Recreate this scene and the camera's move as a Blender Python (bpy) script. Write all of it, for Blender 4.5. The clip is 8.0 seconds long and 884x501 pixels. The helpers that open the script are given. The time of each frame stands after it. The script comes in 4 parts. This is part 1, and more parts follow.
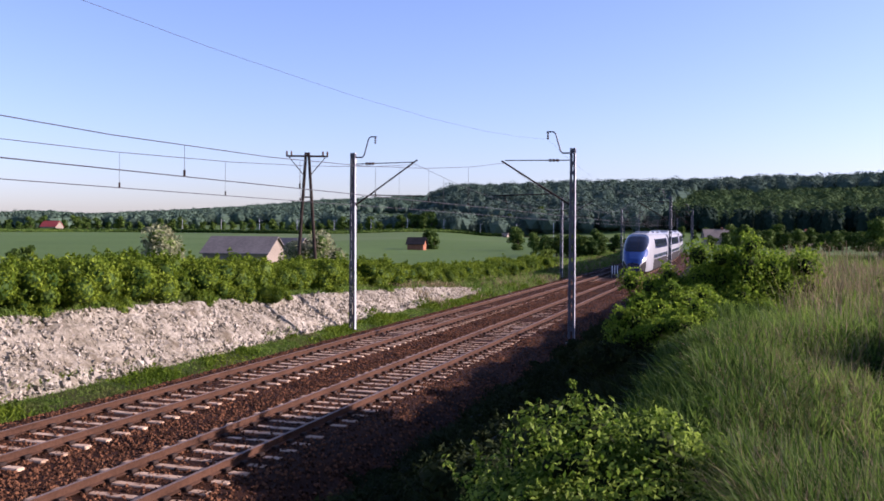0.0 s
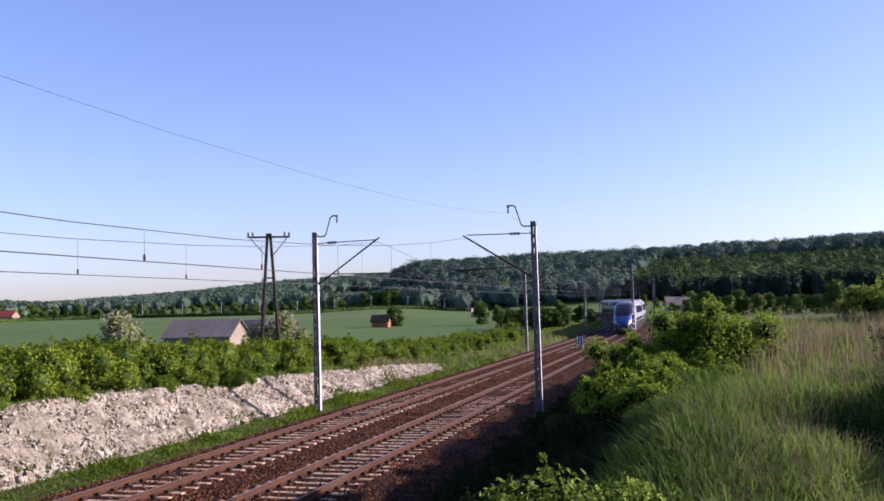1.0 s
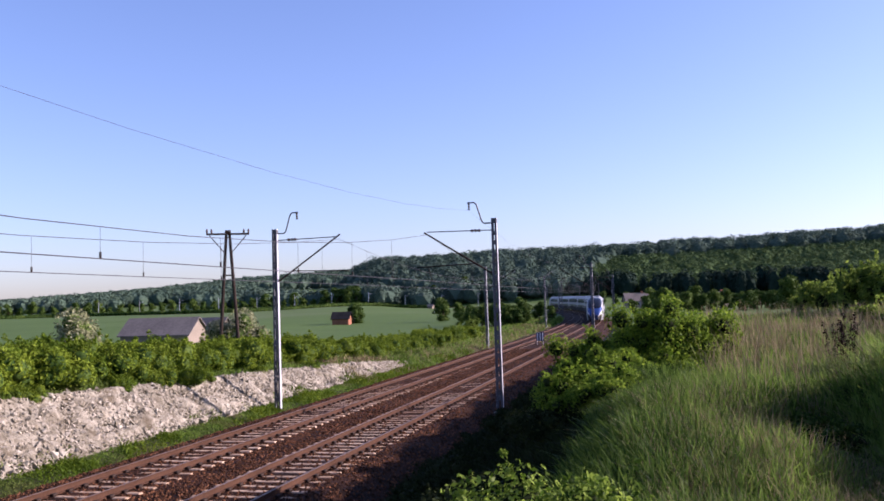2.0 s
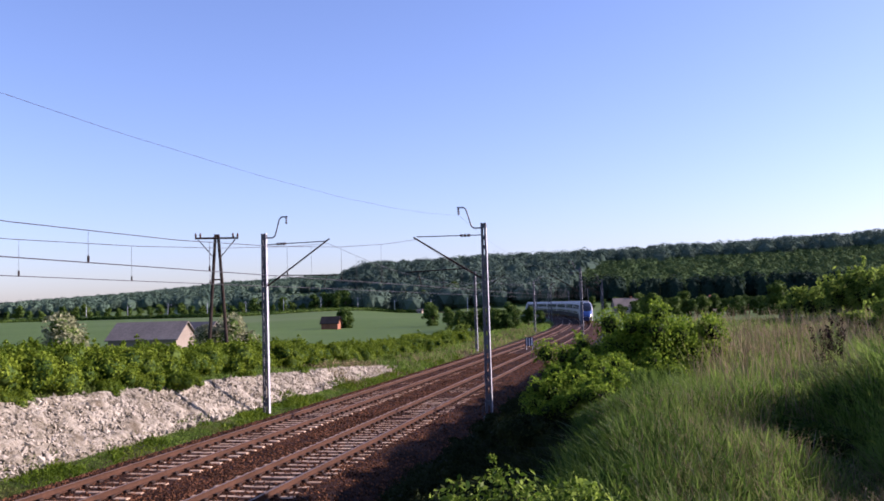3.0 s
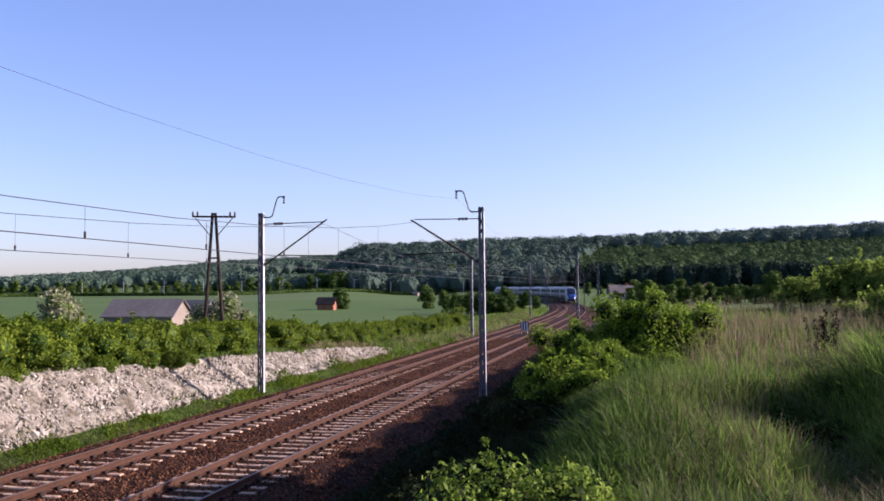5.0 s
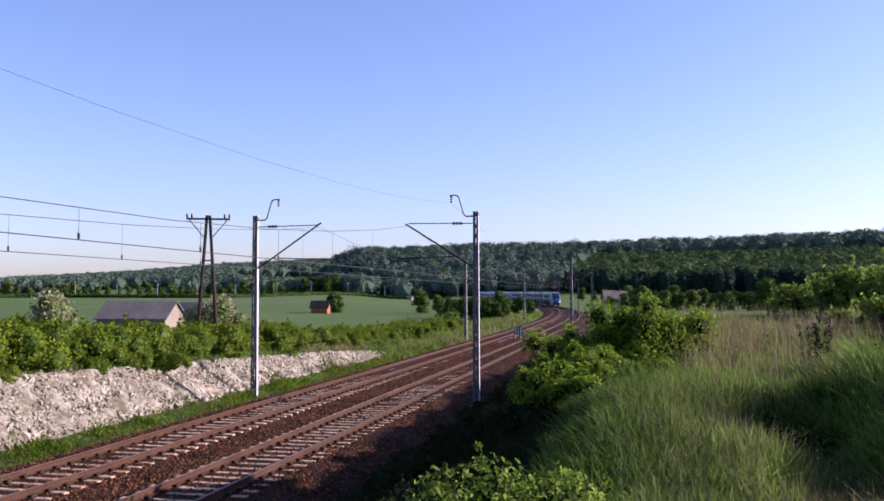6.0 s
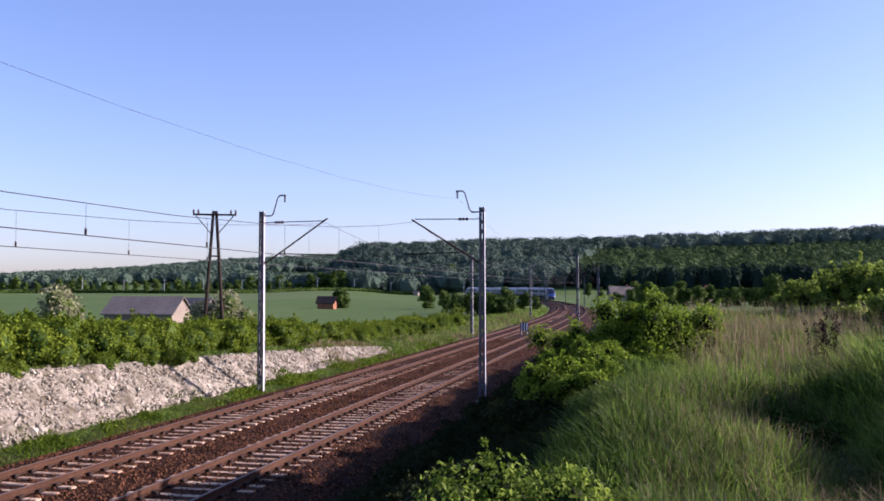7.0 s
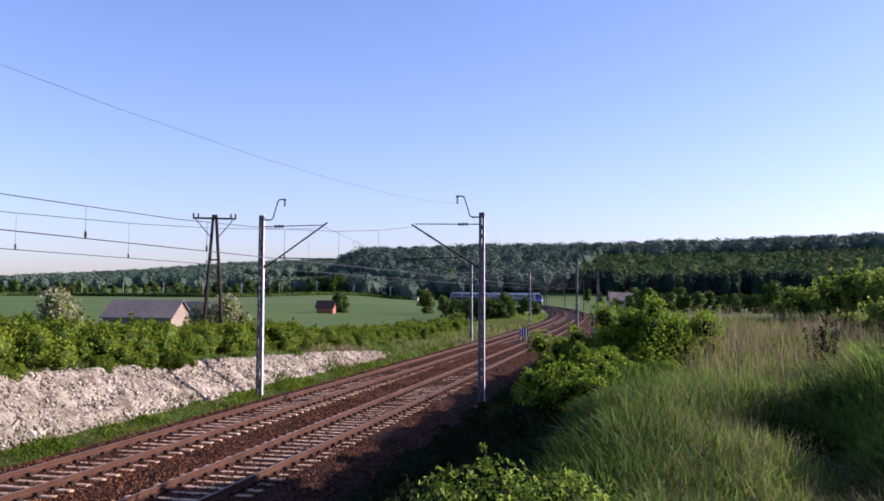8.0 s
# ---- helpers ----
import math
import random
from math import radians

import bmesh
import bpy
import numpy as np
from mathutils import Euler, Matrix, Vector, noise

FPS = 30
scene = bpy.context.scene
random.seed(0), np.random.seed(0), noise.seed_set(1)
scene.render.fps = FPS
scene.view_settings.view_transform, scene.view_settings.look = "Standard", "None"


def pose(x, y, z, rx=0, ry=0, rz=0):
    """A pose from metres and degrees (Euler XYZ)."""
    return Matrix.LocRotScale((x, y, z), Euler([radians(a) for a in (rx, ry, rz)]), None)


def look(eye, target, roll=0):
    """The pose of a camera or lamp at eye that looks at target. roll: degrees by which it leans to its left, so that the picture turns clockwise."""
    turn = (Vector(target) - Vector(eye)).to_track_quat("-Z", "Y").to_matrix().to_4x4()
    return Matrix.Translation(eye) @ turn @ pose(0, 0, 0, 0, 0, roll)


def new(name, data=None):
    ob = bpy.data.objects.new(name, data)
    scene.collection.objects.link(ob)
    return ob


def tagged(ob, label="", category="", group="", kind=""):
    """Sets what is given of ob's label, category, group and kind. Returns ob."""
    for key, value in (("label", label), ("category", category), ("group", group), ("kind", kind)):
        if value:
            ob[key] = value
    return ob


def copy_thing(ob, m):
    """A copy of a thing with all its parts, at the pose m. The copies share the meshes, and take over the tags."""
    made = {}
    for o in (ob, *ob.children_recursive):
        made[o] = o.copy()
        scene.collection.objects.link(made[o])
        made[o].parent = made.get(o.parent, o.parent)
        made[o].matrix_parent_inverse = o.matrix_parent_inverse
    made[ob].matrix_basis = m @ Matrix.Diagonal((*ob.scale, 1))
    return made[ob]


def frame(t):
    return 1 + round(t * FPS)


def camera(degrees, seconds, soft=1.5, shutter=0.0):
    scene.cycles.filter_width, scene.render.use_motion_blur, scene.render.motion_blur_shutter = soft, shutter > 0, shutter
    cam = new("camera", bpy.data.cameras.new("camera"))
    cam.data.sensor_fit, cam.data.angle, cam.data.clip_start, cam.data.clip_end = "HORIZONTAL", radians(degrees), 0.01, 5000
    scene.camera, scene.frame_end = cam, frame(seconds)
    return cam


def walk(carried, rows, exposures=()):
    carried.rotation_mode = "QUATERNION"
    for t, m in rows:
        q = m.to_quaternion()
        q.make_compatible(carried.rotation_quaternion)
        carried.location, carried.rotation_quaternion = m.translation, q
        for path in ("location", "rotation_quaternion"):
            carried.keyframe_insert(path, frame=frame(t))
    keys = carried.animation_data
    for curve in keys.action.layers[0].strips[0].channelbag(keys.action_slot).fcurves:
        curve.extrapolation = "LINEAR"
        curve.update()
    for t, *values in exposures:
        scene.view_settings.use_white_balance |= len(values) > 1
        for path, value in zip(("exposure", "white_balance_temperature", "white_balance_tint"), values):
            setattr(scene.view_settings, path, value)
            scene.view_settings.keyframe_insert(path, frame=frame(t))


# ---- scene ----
cam = camera(52.0, 8.0, soft=1.7)
EYE = (0.0, 0.0, 4.1)      # rail tops lie at z = 0
TURNS = [(0, 18.014, -1.165, -0.386), (0.5, 17.32, 2.041, 0.354), (1.0, 15.754, 3.606, 1.554), (1.5, 13.794, 2.911, 1.404),
         (2.0, 13.285, 3.343, 1.75), (3.5, 12.344, 3.608, 1.401), (4.0, 12.686, 2.997, 0.714), (5.5, 12.147, 2.512, 0.297),
         (6.0, 11.99, 2.818, 0.047), (6.5, 12.532, 3.017, 0.011), (7.0, 12.374, 2.547, 0.0), (7.5, 12.373, 2.802, -0.109),
         (8.0, 12.34, 2.861, -0.31)]
walk(cam, [(t, pose(*EYE, 90 + p, r, y)) for t, y, p, r in TURNS], exposures=[(0, 1.22, 5950, 42), (8, 1.22, 5950, 42)])

# ---- light ----
SUN_AZ, SUN_EL = 71.0, 21.2      # degrees clockwise from the track's heading, and up
world = bpy.data.worlds.new("sky")
scene.world = world
world.use_nodes = True
wn = world.node_tree.nodes
sky = wn.new("ShaderNodeTexSky")
sky.sky_type, sky.sun_disc = "NISHITA", False
sky.sun_elevation, sky.sun_rotation = radians(SUN_EL), radians(SUN_AZ)
sky.air_density, sky.dust_density, sky.ozone_density = 1.0, 0.9, 3.4
wn["Background"].inputs["Strength"].default_value = 0.09
world.node_tree.links.new(sky.outputs[0], wn["Background"].inputs["Color"])
sun = new("sun", bpy.data.lights.new("sun", "SUN"))
sun.data.energy, sun.data.angle, sun.data.color = 5.0, radians(0.53), (1.0, 0.9, 0.7)
toward_sun = Vector((math.sin(radians(SUN_AZ)), math.cos(radians(SUN_AZ)), math.tan(radians(SUN_EL))))
sun.matrix_world = look(toward_sun * 50, (0, 0, 0))


# ---- materials ----
def mat(name, dark, light, fine=8.0, coarse=0.6, rough=0.85, metal=0.0, bump=0.3, dist=0.02, random_tone=0.0, island=0.0,
        coords="Object", thin=0.0, extra=None, extra_scale=1.0, extra_at=(0.5, 0.62)):
    """Colour from two scales of noise between dark and light, with fine relief."""
    m = bpy.data.materials.new(name)
    m.use_nodes = True
    n, l = m.node_tree.nodes, m.node_tree.links
    b = n["Principled BSDF"]
    b.inputs["Roughness"].default_value, b.inputs["Metallic"].default_value = rough, metal
    b.inputs["Specular IOR Level"].default_value = 0.06 if thin else 0.5 if rough < 0.7 else 0.1
    co = n.new("ShaderNodeTexCoord")
    noises = []
    for s, d in ((fine, 6.0), (coarse, 4.0)):
        t = n.new("ShaderNodeTexNoise")
        t.inputs["Scale"].default_value, t.inputs["Detail"].default_value, t.inputs["Roughness"].default_value = s, d, 0.6
        l.new(co.outputs[coords], t.inputs["Vector"])
        noises.append(t)
    add = n.new("ShaderNodeMath")
    add.operation = "ADD"
    l.new(noises[0].outputs["Fac"], add.inputs[0])
    l.new(noises[1].outputs["Fac"], add.inputs[1])
    value = add.outputs[0]
    for amount, node, out in ((random_tone, "ShaderNodeObjectInfo", "Random"), (island, "ShaderNodeNewGeometry", "Random Per Island")):
        if amount:
            src = n.new(node)
            k = n.new("ShaderNodeMath")
            k.operation, k.inputs[1].default_value, k.inputs[2].default_value = "MULTIPLY_ADD", amount, -amount / 2
            l.new(src.outputs[out], k.inputs[0])
            s = n.new("ShaderNodeMath")
            s.operation = "ADD"
            l.new(k.outputs[0], s.inputs[0])
            l.new(value, s.inputs[1])
            value = s.outputs[0]
    r = n.new("ShaderNodeMapRange")
    r.inputs["From Min"].default_value, r.inputs["From Max"].default_value = 0.72, 1.28
    l.new(value, r.inputs["Value"])
    mix = n.new("ShaderNodeMix")
    mix.data_type = "RGBA"
    mix.inputs["A"].default_value, mix.inputs["B"].default_value = (*dark, 1), (*light, 1)
    l.new(r.outputs[0], mix.inputs["Factor"])
    colour = mix.outputs["Result"]
    if extra:
        t = n.new("ShaderNodeTexNoise")
        t.inputs["Scale"].default_value, t.inputs["Detail"].default_value = extra_scale, 5.0
        l.new(co.outputs[coords], t.inputs["Vector"])
        e = n.new("ShaderNodeMapRange")
        e.inputs["From Min"].default_value, e.inputs["From Max"].default_value = extra_at
        l.new(t.outputs["Fac"], e.inputs["Value"])
        mix2 = n.new("ShaderNodeMix")
        mix2.data_type = "RGBA"
        l.new(e.outputs[0], mix2.inputs["Factor"])
        l.new(colour, mix2.inputs["A"])
        mix2.inputs["B"].default_value = (*extra, 1)
        colour = mix2.outputs["Result"]
    l.new(colour, b.inputs["Base Color"])
    if bump:
        bm = n.new("ShaderNodeBump")
        bm.inputs["Strength"].default_value, bm.inputs["Distance"].default_value = bump, dist
        l.new(noises[0].outputs["Fac"], bm.inputs["Height"])
        l.new(bm.outputs[0], b.inputs["Normal"])
    if thin:
        tr = n.new("ShaderNodeBsdfTranslucent")
        l.new(colour, tr.inputs["Color"])
        sh = n.new("ShaderNodeMixShader")
        sh.inputs[0].default_value = thin
        l.new(b.outputs[0], sh.inputs[1])
        l.new(tr.outputs[0], sh.inputs[2])
        l.new(sh.outputs[0], n["Material Output"].inputs["Surface"])
    return m


M = {
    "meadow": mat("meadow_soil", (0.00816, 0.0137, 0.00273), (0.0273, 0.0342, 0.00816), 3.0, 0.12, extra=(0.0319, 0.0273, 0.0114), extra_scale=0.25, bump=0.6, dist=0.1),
    "field": mat("crop_field", (0.047, 0.088, 0.019), (0.075, 0.126, 0.031), 0.8, 0.02, bump=0.3, dist=0.1, extra=(0.08, 0.115, 0.042), extra_scale=0.008),
    "chalk": mat("chalk_rubble", (0.098, 0.085, 0.057), (0.325, 0.303, 0.24), 5.0, 0.5, bump=1.0, dist=0.12, extra=(0.1, 0.084, 0.056), extra_scale=1.1, extra_at=(0.53, 0.68)),
    "chalk_stone": mat("chalk_stone", (0.165, 0.146, 0.105), (0.355, 0.327, 0.262), 9.0, 2.0, bump=0.6, dist=0.03, island=0.6),
    # rust-brown bed, darker than its stones: shade in the gaps put into colour
    "ballast": mat("rusty_gap_shade_ballast", (0.0062, 0.0026, 0.0012), (0.05, 0.019, 0.008), 26.0, 0.8, bump=1.0, dist=0.06),
    "stone": mat("ballast_stone", (0.021, 0.0088, 0.0042), (0.13, 0.058, 0.028), 20.0, 1.0, bump=0.4, island=0.9),
    "rail_side": mat("rusty_steel", (0.038, 0.019, 0.0115), (0.078, 0.04, 0.0245), 14.0, 0.7, rough=0.85, bump=0.25),
    "rail_top": mat("worn_rail_head", (0.11, 0.073, 0.053), (0.17, 0.122, 0.094), 30.0, 1.0, rough=0.65, metal=0.2, bump=0.05),
    "sleeper": mat("weathered_concrete", (0.293, 0.2, 0.128), (0.462, 0.345, 0.24), 12.0, 1.6, bump=0.4, random_tone=0.5, extra=(0.115, 0.0616, 0.037), extra_scale=3.0, extra_at=(0.56, 0.74)),
    "sleeper_rust": mat("rust_stained_concrete", (0.0342, 0.0182, 0.0114), (0.097, 0.0541, 0.0353), 12.0, 1.6, bump=0.4, random_tone=0.4),
    "iron": mat("dark_iron", (0.0154, 0.0108, 0.00924), (0.0462, 0.0308, 0.0231), 20.0, 2.0, rough=0.7, bump=0.2),
    "steel": mat("galvanised_steel", (0.357, 0.374, 0.408), (0.527, 0.544, 0.578), 12.0, 0.9, rough=0.45, metal=0.2, bump=0.1),
    # the mast's shaded faces get this dark colour, its sunlit webs the bright one
    "shade_steel": mat("shade_dark_steel", (0.0347, 0.0385, 0.0477), (0.0847, 0.0886, 0.1), 12.0, 0.9, rough=0.6, bump=0.1),
    "wire": mat("weathered_copper_wire", (0.0231, 0.0231, 0.027), (0.0616, 0.0616, 0.0616), 9.0, 1.0, rough=0.6, metal=0.3, bump=0),
    "porcelain": mat("brown_porcelain", (0.057, 0.0285, 0.0171), (0.0909, 0.0513, 0.0342), 9.0, 2.0, rough=0.25, bump=0),
    "creosote": mat("creosoted_pole", (0.0162, 0.0119, 0.0097), (0.0508, 0.0382, 0.0296), 25.0, 2.0, bump=0.5),
    "concrete": mat("grey_concrete", (0.159, 0.154, 0.142), (0.256, 0.245, 0.228), 10.0, 1.0, bump=0.3),
    "leaf_bush": mat("bush_leaf", (0.052, 0.108, 0.0085), (0.192, 0.285, 0.028), 3.0, 0.9, rough=0.55, bump=0, island=0.7, thin=0.55),
    "leaf_young": mat("young_leaf", (0.074, 0.128, 0.019), (0.21, 0.29, 0.05), 2.0, 0.6, rough=0.55, bump=0, island=0.7, thin=0.6),
    "leaf_near": mat("bright_leaf", (0.048, 0.095, 0.0085), (0.215, 0.305, 0.046), 4.0, 1.2, rough=0.45, bump=0, island=1.0, thin=0.5),
    "leaf_hedge": mat("hedge_leaf", (0.056, 0.1, 0.0072), (0.16, 0.222, 0.018), 1.5, 0.35, rough=0.6, bump=0, island=0.6, thin=0.35, random_tone=0.4),
    "leaf_tree": mat("tree_leaf", (0.0262, 0.0585, 0.0104), (0.077, 0.123, 0.0231), 0.4, 0.05, rough=0.65, bump=0, island=0.6, thin=0.2, random_tone=0.5),
    # near-black leaf colour: the slope's deep shade is put into it
    "bramble": mat("shade_dark_leaf", (0.00732, 0.0135, 0.00385), (0.0216, 0.0323, 0.00886), 2.0, 0.6, rough=0.8, bump=0, island=0.7, thin=0.1),
    "leaf_pale": mat("pale_blossom_leaf", (0.148, 0.161, 0.0778), (0.282, 0.293, 0.168), 1.5, 0.5, rough=0.65, bump=0, island=0.8, thin=0.25),
    # added blue in these hill-wood leaf colours stands for distance haze
    "forest": mat("haze_blue_forest_leaf", (0.041, 0.074, 0.056), (0.081, 0.125, 0.094), 0.09, 0.012, rough=0.9, bump=0, island=0.15, thin=0.1),
    # dark leaf for the front tree belt: its shaded side put into colour
    "shade_wood": mat("shade_dark_wood_leaf", (0.0077, 0.0216, 0.0154), (0.02, 0.04, 0.0277), 0.12, 0.02, rough=0.9, bump=0, island=0.5, thin=0.05),
    "plantation": mat("haze_young_wood_leaf", (0.038, 0.072, 0.026), (0.072, 0.118, 0.042), 0.1, 0.02, rough=0.9, bump=0, island=0.2, thin=0.15),
    # pale and bluish: distance haze put into the leaf colour
    "far_wood": mat("haze_pale_far_leaf", (0.05, 0.09, 0.064), (0.095, 0.145, 0.1), 0.05, 0.006, rough=0.9, bump=0, island=0.2, thin=0.1),
    "bark": mat("bark", (0.0285, 0.0199, 0.0126), (0.0801, 0.057, 0.0399), 18.0, 2.0, bump=0.6),
    "grass": mat("grass_blade", (0.043, 0.088, 0.0125), (0.164, 0.256, 0.045), 1.2, 0.3, rough=0.55, bump=0, island=0.75, thin=0.55, extra=(0.14, 0.135, 0.055), extra_scale=0.5, extra_at=(0.54, 0.7)),
    "lush": mat("lush_grass_blade", (0.02, 0.0493, 0.00847), (0.0924, 0.154, 0.0262), 1.5, 0.3, rough=0.5, bump=0, island=0.8, thin=0.5),
    "dry": mat("dry_grass_stem", (0.122, 0.0963, 0.0491), (0.243, 0.199, 0.112), 1.5, 0.3, rough=0.7, bump=0, island=0.9, thin=0.25),
    "roof": mat("grey_sheet_roof", (0.105, 0.094, 0.085), (0.18, 0.162, 0.145), 3.0, 0.3, rough=0.7, bump=0.3),
    "plaster": mat("pale_plaster", (0.159, 0.137, 0.109), (0.228, 0.194, 0.154), 6.0, 0.6, bump=0.2),
    "brick": mat("red_brick", (0.171, 0.0684, 0.0399), (0.273, 0.126, 0.0741), 8.0, 1.0, bump=0.3),
    "tarpaper": mat("dark_tarpaper", (0.0114, 0.0114, 0.0126), (0.0342, 0.0313, 0.0313), 6.0, 0.6, bump=0.3),
    "white_paint": mat("silver_white_paint", (0.14, 0.15, 0.16), (0.2, 0.21, 0.22), 3.0, 0.3, metal=0.0, rough=0.5, bump=0),
    "grey_paint": mat("silver_grey_paint", (0.255, 0.272, 0.306), (0.357, 0.374, 0.408), 3.0, 0.3, rough=0.3, metal=0.2, bump=0),
    "blue_paint": mat("blue_paint", (0.0126, 0.0377, 0.139), (0.0252, 0.0629, 0.201), 3.0, 0.4, rough=0.25, bump=0),
    "navy_paint": mat("dark_blue_paint", (0.0068, 0.0119, 0.0425), (0.0136, 0.0221, 0.0723), 3.0, 0.4, rough=0.25, bump=0),
    "glass_dark": mat("tinted_glass", (0.0051, 0.0068, 0.0119), (0.0102, 0.0119, 0.0187), 2.0, 0.4, rough=0.08, bump=0),
    "underframe": mat("sooty_underframe", (0.00924, 0.00924, 0.0108), (0.0347, 0.0323, 0.0323), 6.0, 1.0, rough=0.8, bump=0.3),
    "sign_white": mat("white_enamel", (0.527, 0.544, 0.578), (0.663, 0.671, 0.689), 8.0, 1.0, rough=0.4, bump=0),
    "weed_dark": mat("dock_seed_head", (0.00924, 0.00508, 0.00385), (0.0277, 0.0154, 0.0108), 20.0, 2.0, bump=0, island=0.6),
    "red_paint": mat("red_paint", (0.256, 0.0285, 0.0171), (0.342, 0.0513, 0.0285), 8.0, 1.0, rough=0.5, bump=0),
}


# ---- builders ----
def mesh_from(name, verts, faces, material, smooth=False):
    me = bpy.data.meshes.new(name)
    me.from_pydata([tuple(v) for v in verts], [], [tuple(f) for f in faces])
    me.materials.append(material)
    if smooth:
        me.shade_smooth()
    return me


def quads(name, co, material):
    """A mesh of loose four-cornered pieces; co has the shape (n, 4, 3)."""
    n = len(co)
    me = bpy.data.meshes.new(name)
    me.vertices.add(n * 4)
    me.vertices.foreach_set("co", np.asarray(co, dtype=np.float32).reshape(-1))
    me.loops.add(n * 4)
    me.loops.foreach_set("vertex_index", np.arange(n * 4, dtype=np.int32))
    me.polygons.add(n)
    me.polygons.foreach_set("loop_start", np.arange(0, n * 4, 4, dtype=np.int32))
    me.update(calc_edges=True)
    me.materials.append(material)
    return me


def child(name, me, parent, label="", m=None, kind=""):
    ob = new(name, me)
    ob.parent = parent
    if m is not None:
        ob.matrix_local = m
    if label:
        ob["label"] = label
    if kind:
        ob["kind"] = kind
    return ob


def part(name, bm, material, parent, label="", smooth=False):
    me = bpy.data.meshes.new(name)
    bmesh.ops.recalc_face_normals(bm, faces=bm.faces)
    bm.to_mesh(me)
    bm.free()
    me.materials.append(material)
    if smooth:
        me.shade_smooth()
    return child(name, me, parent, label)


def box(bm, x0, y0, z0, x1, y1, z1, bevel=0.0):
    ret = bmesh.ops.create_cube(bm, size=1)
    for v in ret["verts"]:
        v.co = Vector(((x0 + x1) / 2 + v.co.x * (x1 - x0), (y0 + y1) / 2 + v.co.y * (y1 - y0), (z0 + z1) / 2 + v.co.z * (z1 - z0)))
    if bevel:
        bmesh.ops.bevel(bm, geom=list({e for v in ret["verts"] for e in v.link_edges}), offset=bevel, segments=1, affect="EDGES")
    return bm


def bar(bm, a, b, r0, r1=None, sides=8):
    """A round or square bar from a to b."""
    a, b = Vector(a), Vector(b)
    r1 = r0 if r1 is None else r1
    m = Matrix.Translation((a + b) / 2) @ (b - a).to_track_quat("Z", "Y").to_matrix().to_4x4()
    bmesh.ops.create_cone(bm, cap_ends=True, segments=sides, radius1=r0, radius2=r1, depth=(b - a).length, matrix=m)
    return bm


def tube(points, r, sides=5):
    """Vertices and faces of a thin tube along points."""
    vs, fs = [], []
    pts = [Vector(p) for p in points]
    for i, p in enumerate(pts):
        d = (pts[min(i + 1, len(pts) - 1)] - pts[max(i - 1, 0)]).normalized()
        u = d.cross(Vector((0, 0, 1)) if abs(d.z) < 0.9 else Vector((1, 0, 0))).normalized()
        w = d.cross(u)
        for k in range(sides):
            a = 2 * math.pi * k / sides
            vs.append(p + (u * math.cos(a) + w * math.sin(a)) * r)
    for i in range(len(pts) - 1):
        for k in range(sides):
            a, b = i * sides + k, i * sides + (k + 1) % sides
            fs.append((a, b, b + sides, a + sides))
    return vs, fs


def blob_leaves(rng, n, lobes, size, flat=0.0, shell=(0.72, 1.06), jitter=0.65):
    """Leaves scattered over round lobes (x, y, z, rx, rz): an array (n, 4, 3)."""
    lobes = np.array(lobes, dtype=float)
    w = lobes[:, 3] ** 2
    pick = rng.choice(len(lobes), n, p=w / w.sum())
    d = rng.normal(size=(n, 3))
    d /= np.linalg.norm(d, axis=1)[:, None]
    d[:, 2] = np.where(d[:, 2] < -0.55, -d[:, 2], d[:, 2])
    rad = rng.uniform(*shell, n)
    L = lobes[pick]
    c = L[:, :3] + d * rad[:, None] * np.stack([L[:, 3], L[:, 3], L[:, 4]], 1)
    nor = d * 0.8 + rng.normal(size=(n, 3)) * jitter
    nor[:, 2] += flat
    nor /= np.linalg.norm(nor, axis=1)[:, None]
    t = np.cross(nor, rng.normal(size=(n, 3)))
    t /= np.linalg.norm(t, axis=1)[:, None] + 1e-9
    b = np.cross(nor, t)
    s = (size * rng.uniform(0.6, 1.35, n))[:, None]
    return np.stack([c - t * s, c + b * s * 0.5 + nor * s * 0.18, c + t * s, c - b * s * 0.5 + nor * s * 0.18], 1)


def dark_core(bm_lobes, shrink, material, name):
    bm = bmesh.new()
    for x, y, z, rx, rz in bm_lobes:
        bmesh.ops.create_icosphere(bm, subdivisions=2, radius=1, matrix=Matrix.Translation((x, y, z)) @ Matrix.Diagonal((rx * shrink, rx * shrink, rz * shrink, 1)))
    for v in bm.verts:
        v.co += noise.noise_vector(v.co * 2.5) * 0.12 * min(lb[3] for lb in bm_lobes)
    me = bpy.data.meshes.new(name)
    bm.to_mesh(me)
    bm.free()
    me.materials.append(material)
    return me


